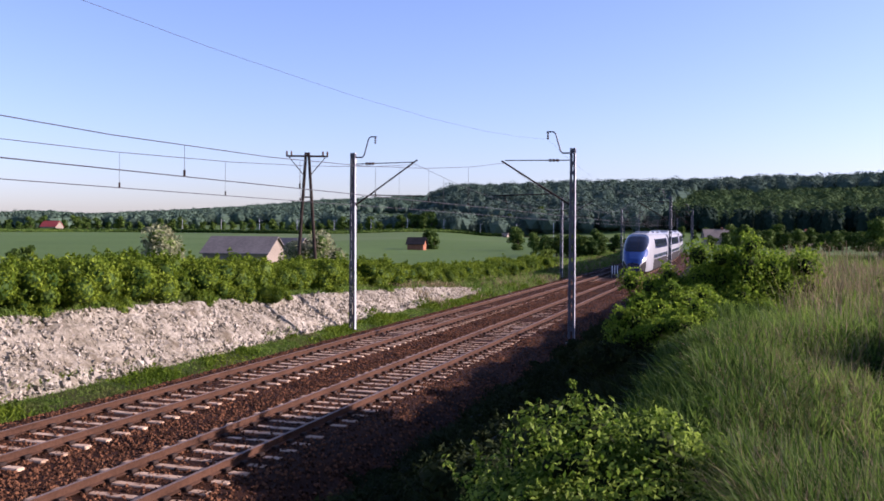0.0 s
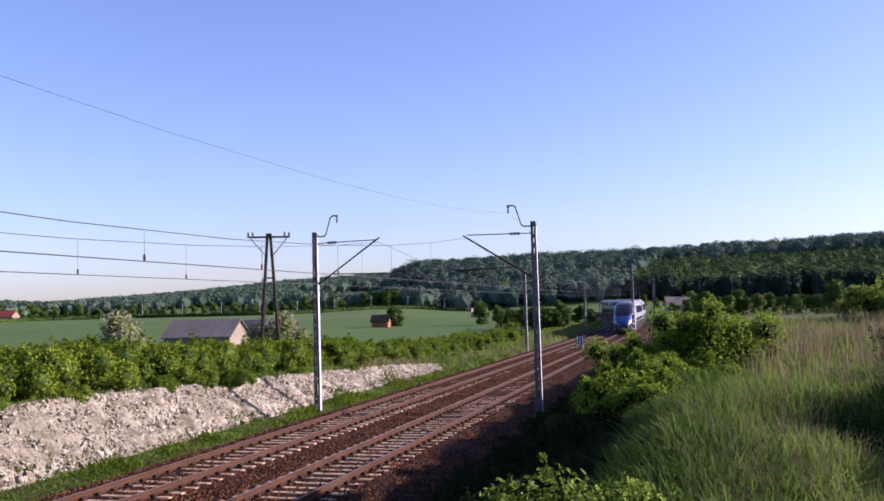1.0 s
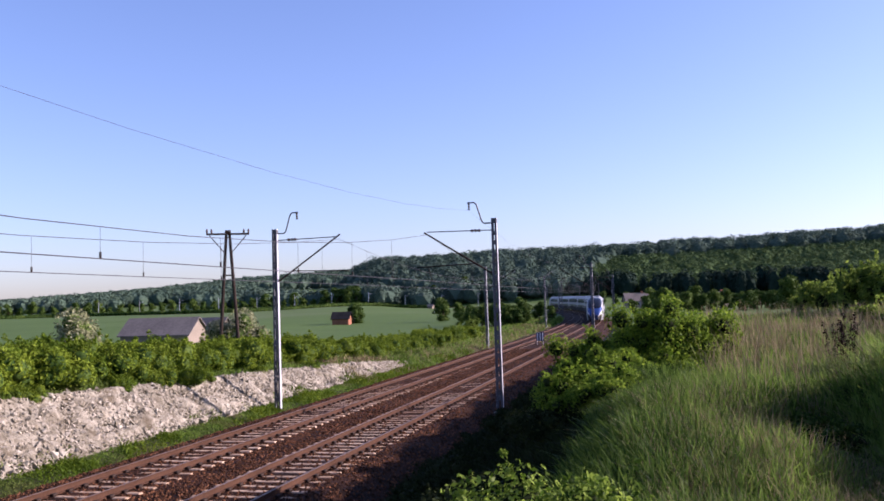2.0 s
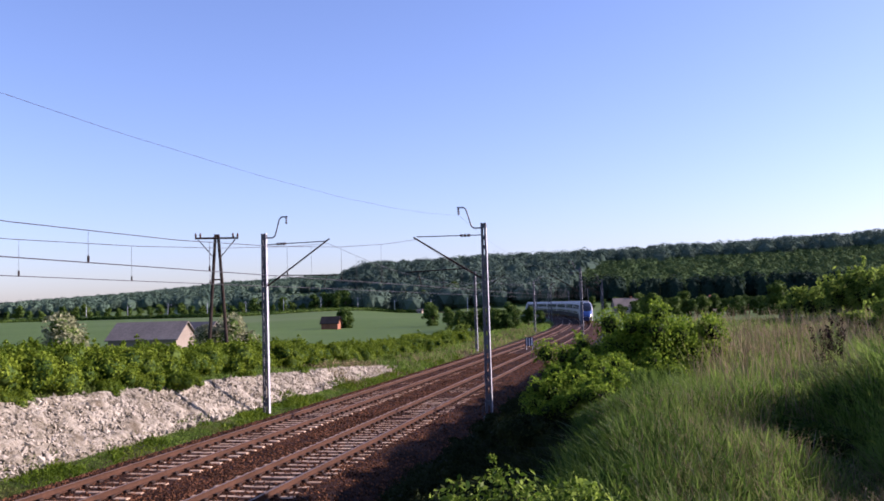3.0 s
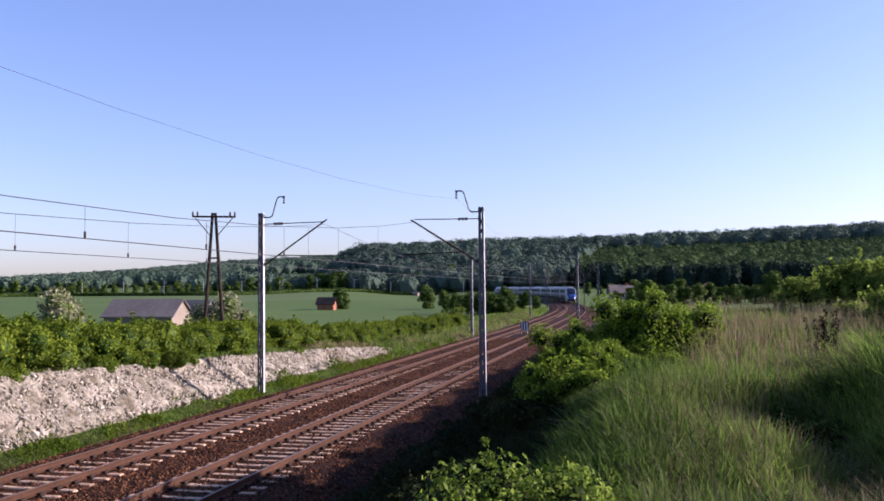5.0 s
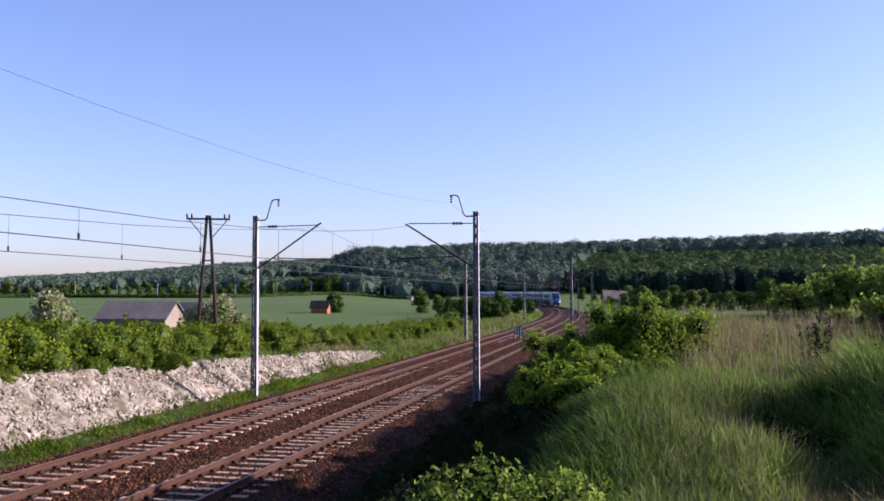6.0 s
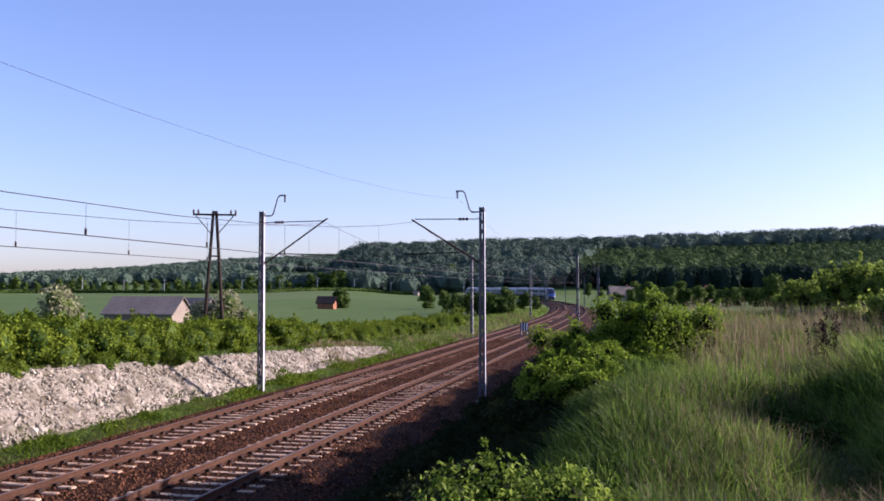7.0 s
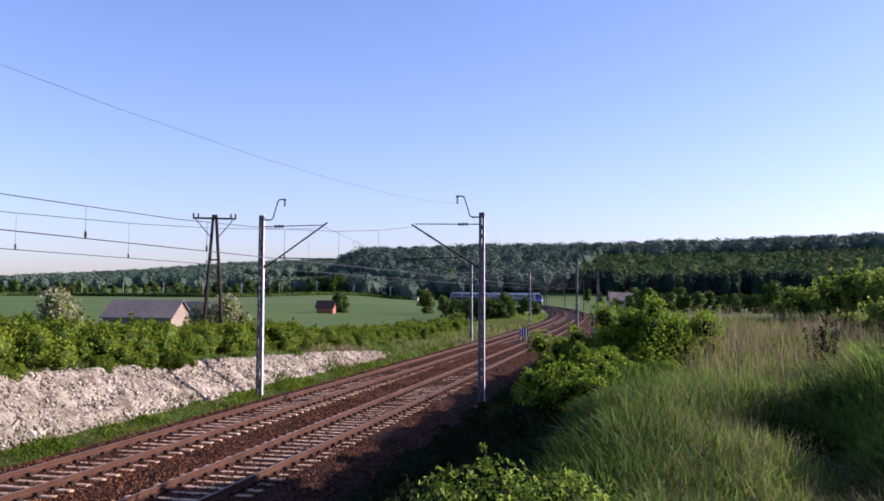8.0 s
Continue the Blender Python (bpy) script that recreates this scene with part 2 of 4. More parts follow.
def stones(name, rng, places, sizes, material, squash=(1.0, 1.0, 1.0)):
    """A mesh of loose eight-faced stones, each turned at random."""
    base = np.array([(1, 0, 0), (-1, 0, 0), (0, 1, 0), (0, -1, 0), (0, 0, 1), (0, 0, -1)], float)
    tri = np.array([(0, 2, 4), (2, 1, 4), (1, 3, 4), (3, 0, 4), (2, 0, 5), (1, 2, 5), (3, 1, 5), (0, 3, 5)])
    n = len(places)
    q = rng.normal(size=(n, 4))
    w, x, y, z = (q / np.linalg.norm(q, axis=1)[:, None]).T
    turn = np.stack([1 - 2 * (y * y + z * z), 2 * (x * y - w * z), 2 * (x * z + w * y),
                     2 * (x * y + w * z), 1 - 2 * (x * x + z * z), 2 * (y * z - w * x),
                     2 * (x * z - w * y), 2 * (y * z + w * x), 1 - 2 * (x * x + y * y)], 1).reshape(n, 3, 3)
    v = base[None] * rng.uniform(0.6, 1.25, (n, 6, 1)) * sizes[:, None, None] * np.array(squash)
    v = np.einsum("nij,nkj->nki", turn, v) + places[:, None, :]
    f = tri[None] + (np.arange(n) * 6)[:, None, None]
    return mesh_from(name, v.reshape(-1, 3).tolist(), f.reshape(-1, 3).tolist(), material)


# ---- the line: two tracks, straight and then a left-hand curve ----
CURVE_FROM, EASE, RADIUS, GRADE = 99.5, 53.9, 793.7, 0.0043
MID = -11.4                 # midway between the tracks
NEAR, FAR = 2.0, -2.0       # the tracks' centres, from midway
STEP = 0.5
_s = np.arange(-40, 900, STEP)
_head = np.cumsum(np.clip((_s - CURVE_FROM) / EASE, 0, 1) / RADIUS) * STEP
_x = MID - np.cumsum(np.sin(_head)) * STEP
_y = np.cumsum(np.cos(_head)) * STEP
_y = _y - np.interp(0, _s, _y)


def rise(s):
    return GRADE * np.clip(np.asarray(s, float) - 100, 0, 420)


def line_at(s, off=0.0, z=0.0):
    """A place on the line s metres along it, off metres to its right."""
    h = np.interp(s, _s, _head)
    return Vector((np.interp(s, _s, _x) + off * math.cos(h), np.interp(s, _s, _y) + off * math.sin(h), z + float(rise(s))))


def heading(s):
    return float(np.interp(s, _s, _head))


def line_pose(s, off=0.0, z=0.0):
    p = line_at(s, off, z)
    return pose(p.x, p.y, p.z, 0, 0, math.degrees(heading(s)))


def sweep(profile, s0, s1, step=4.0, off=0.0):
    """Vertices and faces of a profile (off, z) drawn along the line."""
    ss = list(np.arange(s0, s1, step)) + [s1]
    vs, fs, k = [], [], len(profile)
    for s in ss:
        vs += [line_at(s, off + o, z) for o, z in profile]
    for i in range(len(ss) - 1):
        for j in range(k - 1):
            a = i * k + j
            fs.append((a, a + 1, a + 1 + k, a + k))
    return vs, fs


# ---- ground ----
def smooth(a, b, v):
    t = np.clip((v - a) / (b - a), 0, 1)
    return t * t * (3 - 2 * t)


def bank_top(y):
    return np.interp(y, [0, 10, 25, 40, 53, 64, 80], [1.9, 1.8, 1.55, 1.1, 0.65, 0.0, -0.25])


def hills(az, r):
    """Hill heights by bearing (degrees clockwise from the track) and distance."""
    near_ridge = np.interp(az, [-20.4, -19.3, -18.6, -17.4, -10, -1.5, 8, 14, 30, 60], [0, 10, 22, 31, 36, 38, 41, 43, 44, 40])
    near = near_ridge * smooth(470, 900, r) * (1 - 0.6 * smooth(1000, 1600, r))
    far_ridge = np.interp(az, [-60, -44, -42.4, -39.5, -34, -30, -26, -19, 20, 40], [10, 10, 19, 12, 25, 36, 50, 64, 66, 50])
    far = far_ridge * smooth(900, 2100, r) * (1 - 0.5 * smooth(2200, 3200, r))
    return np.maximum(near, far)


CLEARINGS = ((-33, -28.5, 1020, 1330), (-25, -20, 1150, 1520), (-39, -35.5, 1000, 1250), (-22.5, -19.5, 700, 960))


def ground_z(x, y):
    x, y = np.asarray(x, float), np.asarray(y, float)
    u = x - np.interp(y, _y, _x) + MID
    r = np.hypot(x, y)
    az = np.degrees(np.arctan2(x, y))
    # open country
    clear = smooth(25, 90, np.abs(u + 11.4))
    land = -0.6 + 3.45 * smooth(150, 520, r) * clear * (u < -11.4) + 3.0 * smooth(430, 560, r) * clear * (u > -11.4) + hills(az, r)
    # bank beside the far track
    top = bank_top(y)
    left = np.interp(-u, [15.6, 16.4, 17.2], [-0.5, -0.35, -0.2])
    face = -0.2 + (-u - 17.2) * 0.82
    shelf = top + 0.12 * smooth(20, 26, -u)
    left = np.where(-u > 17.2, np.minimum(face, shelf), left)
    up = rise(np.interp(y, _y, _s))
    left, land = left + up, land + up * (1 - smooth(60, 140, np.abs(u + 11.4)))
    left = left + (land - left) * smooth(30, 60, -u)
    # slope and meadow beside the near track
    keep = 1 - smooth(62, 125, y)
    crest = 2.45 * keep - 0.2 * (1 - keep)
    slope = np.interp(u, [-6.0, -5.4, -2.9, -1.2, -0.35, 1.5, 9], [-0.5, -0.4, 0.95, 1.9, 2.35, 2.5, 2.75])
    right = up - 0.5 + (slope + 0.5) * (0.15 + 0.85 * keep)
    # a ditch through the meadow with a low ridge on its sunny side
    along = smooth(5.6, 7.2, y) * (1 - smooth(12.2, 14.5, y))
    right = right + along * (0.3 * np.exp(-((x - 3.2) / 0.75) ** 2) - 0.42 * np.exp(-((x - 1.95) / 0.55) ** 2))
    right = right + (land - right) * smooth(75, 200, r)
    z = np.where(u < -11.4, left, right)
    bed = smooth(-6.2, -5.8, u) + smooth(16.0, 16.4, -u)
    z = up - 0.75 + (z - up + 0.75) * np.clip(bed, 0, 1)
    return z


def axis_lines(near, n_near, far, n_far):
    g = np.geomspace(1, far / near, n_far + 1)[1:] * near
    a = np.linspace(-near, near, n_near)
    return np.concatenate([-g[::-1], a, g])


def build_ground():
    xs = axis_lines(34, 171, 4200, 90)
    ys = np.concatenate([np.linspace(-30, 100, 150), 100 * np.geomspace(1, 45, 150)[1:]])
    ys = np.concatenate([[-4000, -900, -200, -70], ys])
    X, Y = np.meshgrid(xs, ys)
    Z = ground_z(X, Y)
    wob = np.array([[noise.noise((x * 0.45, y * 0.45, 0)) for x in xs] for y in ys])
    u = X - np.interp(Y, _y, _x) + MID
    Z = Z + wob * np.where(np.abs(u + 11.4) > 5.8, 0.13, 0.0)
    nx = len(xs)
    co = np.stack([X, Y, Z], -1).reshape(-1, 3)
    idx = np.arange(len(co)).reshape(len(ys), nx)
    fs = np.stack([idx[:-1, :-1], idx[:-1, 1:], idx[1:, 1:], idx[1:, :-1]], -1).reshape(-1, 4)
    me = bpy.data.meshes.new("ground")
    me.from_pydata(co.tolist(), [], fs.tolist())
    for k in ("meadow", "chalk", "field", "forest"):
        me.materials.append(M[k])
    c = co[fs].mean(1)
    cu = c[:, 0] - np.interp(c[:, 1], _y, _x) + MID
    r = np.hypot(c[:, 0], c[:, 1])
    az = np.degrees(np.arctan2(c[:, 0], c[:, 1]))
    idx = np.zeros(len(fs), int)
    top = bank_top(c[:, 1])
    lim = 17.2 + (top + 0.2) / 0.82
    idx[(-cu > 17.0) & (-cu < lim + 0.25) & (top > 0.02)] = 1
    idx[(-cu > 28) & (c[:, 1] > 20)] = 2
    idx[(c[:, 1] > 150)] = 2
    idx[(r > 560) & (hills(az, r) > 3)] = 3
    for a0, a1, r0, r1 in CLEARINGS:
        idx[(az > a0) & (az < a1) & (r > r0) & (r < r1)] = 2
    me.polygons.foreach_set("material_index", idx.astype(np.int32))
    me.shade_smooth()
    ob = new("ground", me)
    tagged(ob, "grassy valley ground with chalk cutting and green fields", "ground", kind="structure")
    return ob


build_ground()

# ---- ballast, rails and sleepers ----
def build_ballast():
    prof = [(-5.2, -0.75), (-4.1, -0.26), (-3.6, -0.185), (-2.6, -0.18), (-1.4, -0.185), (-0.9, -0.2), (0, -0.26), (0.9, -0.2),
            (1.4, -0.185), (2.6, -0.18), (3.6, -0.185), (4.1, -0.26), (5.2, -0.75)]
    vs, fs = sweep(prof, -25, 650, 1.0)
    vs = [v + Vector((0, 0, noise.noise(v * 1.7) * 0.03)) for v in vs]
    ob = new("ballast_bed", mesh_from("ballast_bed", vs, fs, M["ballast"], True))
    tagged(ob, "rust-brown crushed stone ballast under two tracks, darkened for shade between stones", "ballast", kind="structure")
    # loose stones over the bed, thickest where the camera stands nearest
    rng = np.random.default_rng(5)
    n = 46000
    s = 7 + 75 * rng.random(n) ** 1.5
    o = rng.uniform(-4.5, 4.9, n)
    inner = np.abs(np.abs(o) - 2) < 0.95
    o = np.where(inner & (rng.random(n) < 0.35), rng.uniform(-1.0, 1.0, n), o)
    level = np.interp(np.abs(o), [0, 0.9, 1.4, 3.6, 4.1, 5.2], [-0.26, -0.2, -0.185, -0.185, -0.26, -0.75])
    x = np.interp(s, _s, _x) + o
    places = np.stack([x, np.interp(s, _s, _y), level + 0.004], 1)
    on_straight = s < CURVE_FROM
    me = stones("ballast_stones", rng, places[on_straight], rng.uniform(0.024, 0.052, n)[on_straight], M["stone"])
    child("ballast_stones", me, ob, "loose angular ballast stones", kind="stuff")


build_ballast()
GAUGE = 0.7535


def build_rails(track, off):
    prof = [(-0.07, -0.16), (-0.07, -0.148), (-0.012, -0.13), (-0.012, -0.05), (-0.036, -0.038), (-0.036, -0.003)]
    prof = prof + [(-a, b) for a, b in prof[::-1]]
    for side in (-GAUGE, GAUGE):
        vs, fs = sweep(prof, -25, 640, 2.5, off + side)
        me = mesh_from("rail", vs, fs, M["rail_side"])
        me.materials.append(M["rail_top"])
        k = len(prof) - 1
        for i, p in enumerate(me.polygons):
            p.material_index = 1 if i % k == 5 else 0
        child("rail", me, track, "rust-brown steel rail with a worn head")


def sleeper_mesh():
    bm = bmesh.new()
    box(bm, -1.3, -0.1, -0.34, 1.3, 0.1, -0.165, 0.022)
    for x in (-0.95, -0.56, 0.56, 0.95):      # rust from the rails stains the seats
        bmesh.ops.bisect_plane(bm, geom=bm.verts[:] + bm.edges[:] + bm.faces[:], plane_co=(x, 0, 0), plane_no=(1, 0, 0))
    me = bpy.data.meshes.new("sleeper")
    bm.to_mesh(me)
    bm.free()
    me.materials.append(M["sleeper"])
    me.materials.append(M["sleeper_rust"])
    for p in me.polygons:
        p.material_index = 1 if 0.56 < abs(p.center.x) < 0.95 else 0
    return me


def clip_mesh():
    bm = bmesh.new()
    for side in (-GAUGE, GAUGE):
        for d in (-0.11, 0.11):
            box(bm, side + d - 0.05, -0.085, -0.165, side + d + 0.05, 0.085, -0.105, 0.012)
    me = bpy.data.meshes.new("rail_clips")
    bm.to_mesh(me)
    bm.free()
    me.materials.append(M["iron"])
    return me


def build_track(name, off, label):
    track = new(name)
    tagged(track, label, "track", kind="structure")
    build_rails(track, off)
    return track


near_track = build_track("near_track", NEAR, "railway track with brown rails on concrete sleepers, partly in shade")
far_track = build_track("far_track", FAR, "sunlit railway track with rusty rails on concrete sleepers")
# ---- line equipment ----
def lattice_mast(side):
    """A riveted steel mast with a cantilever reaching over its track; side is +1 when the track lies to its right."""
    mast = new("catenary_mast")
    tagged(mast, "galvanised steel lattice mast with a cantilever arm beside the track", "mast", "catenary masts")
    bm = bmesh.new()
    box(bm, -0.24, -0.24, -0.95, 0.24, 0.24, -0.45, 0.03)
    part("footing", bm, M["concrete"], mast, "grey concrete footing")
    h = 7.62
    # webs carry sunlight, flanges, lacing and plates carry shade, as colour
    for sx in (-1, 1):
        bm = bmesh.new()
        box(bm, sx * 0.13 - 0.012, -0.085, -0.3, sx * 0.13 + 0.012, 0.085, h)
        for v in bm.verts:
            if v.co.z > 1:
                v.co.x -= sx * 0.03
        part("channel", bm, M["steel"], mast)
        for y in (-0.089, 0.089):
            bm = bmesh.new()
            box(bm, sx * 0.098 - 0.04, y - 0.004, -0.3, sx * 0.098 + 0.04, y + 0.004, h)
            for v in bm.verts:
                if v.co.z > 1:
                    v.co.x -= sx * 0.03
            part("flange", bm, M["shade_steel"], mast)
    n = 15
    for i in range(n):
        z0, z1 = 0.15 + (h - 0.5) * i / n, 0.15 + (h - 0.5) * (i + 1) / n
        for y in (-0.1, 0.1):
            bm = bmesh.new()
            d = 1 if (i + (y > 0)) % 2 else -1
            w = 0.1
            bar(bm, (-w * d, y, z0), (w * d, y, z1), 0.026, sides=4)
            for v in bm.verts:
                v.co.y = y + (v.co.y - y) * 0.2
            part("lacing", bm, M["shade_steel"], mast)
    for z in (0.1, 2.6, 5.1, h - 0.12):
        bm = bmesh.new()
        box(bm, -0.115, -0.097, z - 0.09, 0.115, 0.097, z + 0.09, 0.01)
        part("batten_plate", bm, M["shade_steel"], mast)
    # cantilever: sloping strut, top tie and steady arm
    arm = new("cantilever")
    arm.parent = mast
    bm = bmesh.new()
    bar(bm, (side * 0.12, 0, 5.28), (side * 3.05, 0, 7.2 + 0.06 * side), 0.035)
    part("strut", bm, M["iron"], arm)
    bm = bmesh.new()
    bar(bm, (side * 0.12, 0, 7.12), (side * 2.9, 0, 7.16), 0.02)
    part("top_tie", bm, M["iron"], arm)
    for x in (0.65, 0.8, 0.95):
        bm = bmesh.new()
        bar(bm, (side * (x - 0.05), 0, 7.128), (side * (x + 0.05), 0, 7.128), 0.06, sides=10)
        part("insulator", bm, M["porcelain"], arm)
    bm = bmesh.new()
    bar(bm, (side * 0.75, 0, 5.74), (side * 3.4, 0, 5.66), 0.022)
    part("steady_arm", bm, M["iron"], arm)
    bm = bmesh.new()
    bar(bm, (side * 2.9, 0, 5.67), (side * 2.75, 0, 5.08), 0.014)
    part("registration_arm", bm, M["iron"], arm)
    # bent horn at the top that carries a wire
    bm = bmesh.new()
    pts = [(side * 0.1, 0, 7.42), (side * 0.42, 0, 7.42), (side * 0.52, 0, 7.5), (side * 0.74, 0, 8.24), (side * 0.84, 0, 8.32), (side * 1.12, 0, 8.32)]
    for a, b in zip(pts, pts[1:]):
        bar(bm, a, b, 0.03)
    part("horn", bm, M["shade_steel"], mast)
    for k in range(3):
        bm = bmesh.new()
        bar(bm, (side * 1.06, 0, 8.28 - 0.1 * k), (side * 1.06, 0, 8.21 - 0.1 * k), 0.055, 0.03, 10)
        part("horn_insulator", bm, M["porcelain"], mast)
    return mast


MASTS = (-13.5, 37.5, 88.5, 139.5, 190.5, 241.5, 292.5)
mast_left = lattice_mast(1)
mast_right = lattice_mast(-1)
LEFT_OFF, RIGHT_OFF = -5.0, 4.9
for i, s in enumerate(MASTS):
    for proto, off in ((mast_left, LEFT_OFF), (mast_right, RIGHT_OFF)):
        if i == 0:
            proto.matrix_basis = line_pose(s, off, 0)
        else:
            copy_thing(proto, line_pose(s, off + (0.5 if off > 0 and i > 1 else 0), 0))


def sagging(name, label, off, z_mast, sag, r):
    pts = []
    for a, b in zip(MASTS, MASTS[1:]):
        for k in range(10):
            f = k / 10
            d = 1 - (2 * f - 1) ** 2
            pts.append(line_at(a + (b - a) * f, off, z_mast - sag * d))
    pts.append(line_at(MASTS[-1], off, z_mast))
    vs, fs = tube(pts, r, 5)
    return tagged(new(name, mesh_from(name, vs, fs, M["wire"])), label, "wire")


def catenary(off, phase, sag):
    line = new("overhead_line")
    tagged(line, "dark overhead contact line strung along the track", "overhead line", "overhead lines")
    mess = sagging("messenger_wire", "", off, 7.05, sag, 0.0085)
    cont = sagging("contact_wire", "", off, 5.08, 0.02, 0.010)
    for w in (mess, cont):
        w.parent = line
        del w["category"]
    for a, b in list(zip(MASTS, MASTS[1:]))[:4]:
        for s in np.arange(a + 2.0 + phase, b - 1.0, 4.5):
            d = 1 - (2 * (s - a) / (b - a) - 1) ** 2
            vs, fs = tube([line_at(s, off, 5.08), line_at(s, off, 7.05 - sag * d)], 0.0045, 4)
            me = mesh_from("dropper", vs, fs, M["wire"])
            child("dropper", me, line)
            bm = bmesh.new()
            p = line_at(s, off, 5.1)
            box(bm, p.x - 0.015, p.y - 0.015, p.z - 0.03, p.x + 0.015, p.y + 0.015, p.z + 0.08)
            part("clamp", bm, M["iron"], line)


catenary(NEAR, 3.0, 1.45)
catenary(FAR, 1.9, 1.24)
sagging("feeder_wire", "thin dark feeder wire hung from the masts' horns", RIGHT_OFF - 1.06, 8.0, 1.15, 0.0032)


def striped_marker():
    ob = new("track_marker")
    tagged(ob, "low white striped marker board between the tracks", "marker board")
    for x in (-0.25, 0, 0.25):
        bm = bmesh.new()
        box(bm, x - 0.045, -0.02, 0.14, x + 0.045, 0.02, 0.92, 0.01)
        part("stripe", bm, M["sign_white"], ob)
    bm = bmesh.new()
    box(bm, -0.4, 0.022, 0.12, 0.4, 0.06, 0.95, 0.01)
    part("board", bm, M["navy_paint"], ob, "dark backing board")
    for x in (-0.3, 0.3):
        bm = bmesh.new()
        bar(bm, (x, 0.08, -0.3), (x, 0.08, 0.9), 0.02)
        part("post", bm, M["steel"], ob)
    ob.matrix_basis = line_pose(89.5, 0.1, 0)


striped_marker()


def a_frame_pole():
    ob = new("utility_pole")
    tagged(ob, "dark wooden A-frame power pole with a crossarm in the hedge", "utility pole")
    for sx in (-1, 1):
        bm = bmesh.new()
        bar(bm, (sx * 0.75, 0, -1.2), (sx * 0.09, 0, 9.0), 0.13, 0.095, 10)
        part("pole_leg", bm, M["creosote"], ob)
    bm = bmesh.new()
    box(bm, -1.4, -0.2, 8.68, 1.4, -0.08, 8.8, 0.01)
    part("crossarm", bm, M["iron"], ob)
    for sx in (-1, 1):
        bm = bmesh.new()
        bar(bm, (sx * 1.2, -0.14, 8.66), (sx * 0.25, -0.14, 7.5), 0.03, sides=6)
        part("brace", bm, M["iron"], ob)
    for x in (-1.35, -1.05, 1.05, 1.35):
        bm = bmesh.new()
        bar(bm, (x, -0.14, 8.8), (x, -0.14, 8.92), 0.05, 0.07, 10)
        bar(bm, (x, -0.14, 8.92), (x, -0.14, 9.08), 0.075, 0.04, 10)
        part("insulator", bm, M["porcelain"], ob, "porcelain insulator")
    bm = bmesh.new()
    bar(bm, (-0.4, 0, 6.0), (0.4, 0, 6.0), 0.05)
    part("tie_bolt", bm, M["iron"], ob)
    ob.matrix_basis = pose(-27.6, 55.4, 0.4, 0, 0, 24)


a_frame_pole()

# ---- train: a seven-car set, driving end last ----
CAR, GAP = 26.6, 0.5


def shell(d, a, full, grow=0.0):
    """A place on a car's skin: d metres from the end, a round the section (0 at the lower right, 1 at the lower left)."""
    if full:
        w, top, low = 1.41, 4.15, 0.5
    else:
        w = np.interp(d, [0, 0.25, 0.8, 1.6, 2.8, 4.2, 6], [0.62, 0.85, 1.08, 1.25, 1.36, 1.4, 1.41])
        top = np.interp(d, [0, 0.25, 0.8, 1.6, 2.4, 3.4, 4.6, 6], [1.25, 1.65, 2.1, 2.75, 3.3, 3.8, 4.08, 4.15])
        low = np.interp(d, [0, 0.8, 2], [0.55, 0.4, 0.4])
    th = math.pi * (a * 1.24 - 0.12)
    c, s = math.cos(th), math.sin(th)
    e = 0.42
    mid = low + (top - low) * 0.42
    x = (w + grow) * math.copysign(abs(c) ** e, c)
    if s >= 0:
        z = mid + (top - mid + grow) * s ** e
        x *= 1 - 0.16 * max(0, (z - mid) / (top - mid)) ** 2
    else:
        z = mid - (mid - low) * min(1, abs(s) / math.sin(math.pi * 0.12)) ** 0.8
        x = (w + grow) * math.copysign(1 - 0.08 * ((mid - z) / (mid - low)) ** 2, c)
    return Vector((x, d, z))


def skin(name, parent, material, d0, d1, a0, a1, full, grow=0.0, nd=14, na=28, label="", flip=False, length=CAR):
    vs, fs = [], []
    for i in range(nd + 1):
        for j in range(na + 1):
            p = shell(d0 + (d1 - d0) * i / nd, a0 + (a1 - a0) * j / na, full, grow)
            if flip:
                p.y = length - p.y
                p.x = -p.x
            vs.append(p)
    k = na + 1
    for i in range(nd):
        for j in range(na):
            fs.append((i * k + j, i * k + j + 1, (i + 1) * k + j + 1, (i + 1) * k + j))
    me = mesh_from(name, vs, fs, material, True)
    return child(name, me, parent, label)


def trim_round(me, nd, na):
    """Keeps the faces of a skin grid that lie within a rounded outline."""
    bm = bmesh.new()
    bm.from_mesh(me)
    bm.faces.ensure_lookup_table()
    drop = [f for f in bm.faces if abs((f.index // na + 0.5) / nd * 2 - 1) ** 2.6 + abs((f.index % na + 0.5) / na * 2 - 1) ** 2.6 > 1]
    bmesh.ops.delete(bm, geom=drop, context="FACES")
    bm.to_mesh(me)
    bm.free()


def bogie_parts(car, y):
    bogie = new("bogie")
    bogie.parent = car
    bogie.location = (0, y, 0)
    bm = bmesh.new()
    for sx in (-1, 1):
        box(bm, sx * 1.0 - 0.09, -1.75, 0.35, sx * 1.0 + 0.09, 1.75, 0.72, 0.04)
    box(bm, -1.0, -0.3, 0.4, 1.0, 0.3, 0.75, 0.04)
    part("bogie_frame", bm, M["underframe"], bogie)
    for yy in (-1.35, 1.35):
        for sx in (-1, 1):
            bm = bmesh.new()
            bar(bm, (sx * 0.68, yy, 0.445), (sx * 0.82, yy, 0.445), 0.445, sides=20)
            part("wheel", bm, M["iron"], bogie)


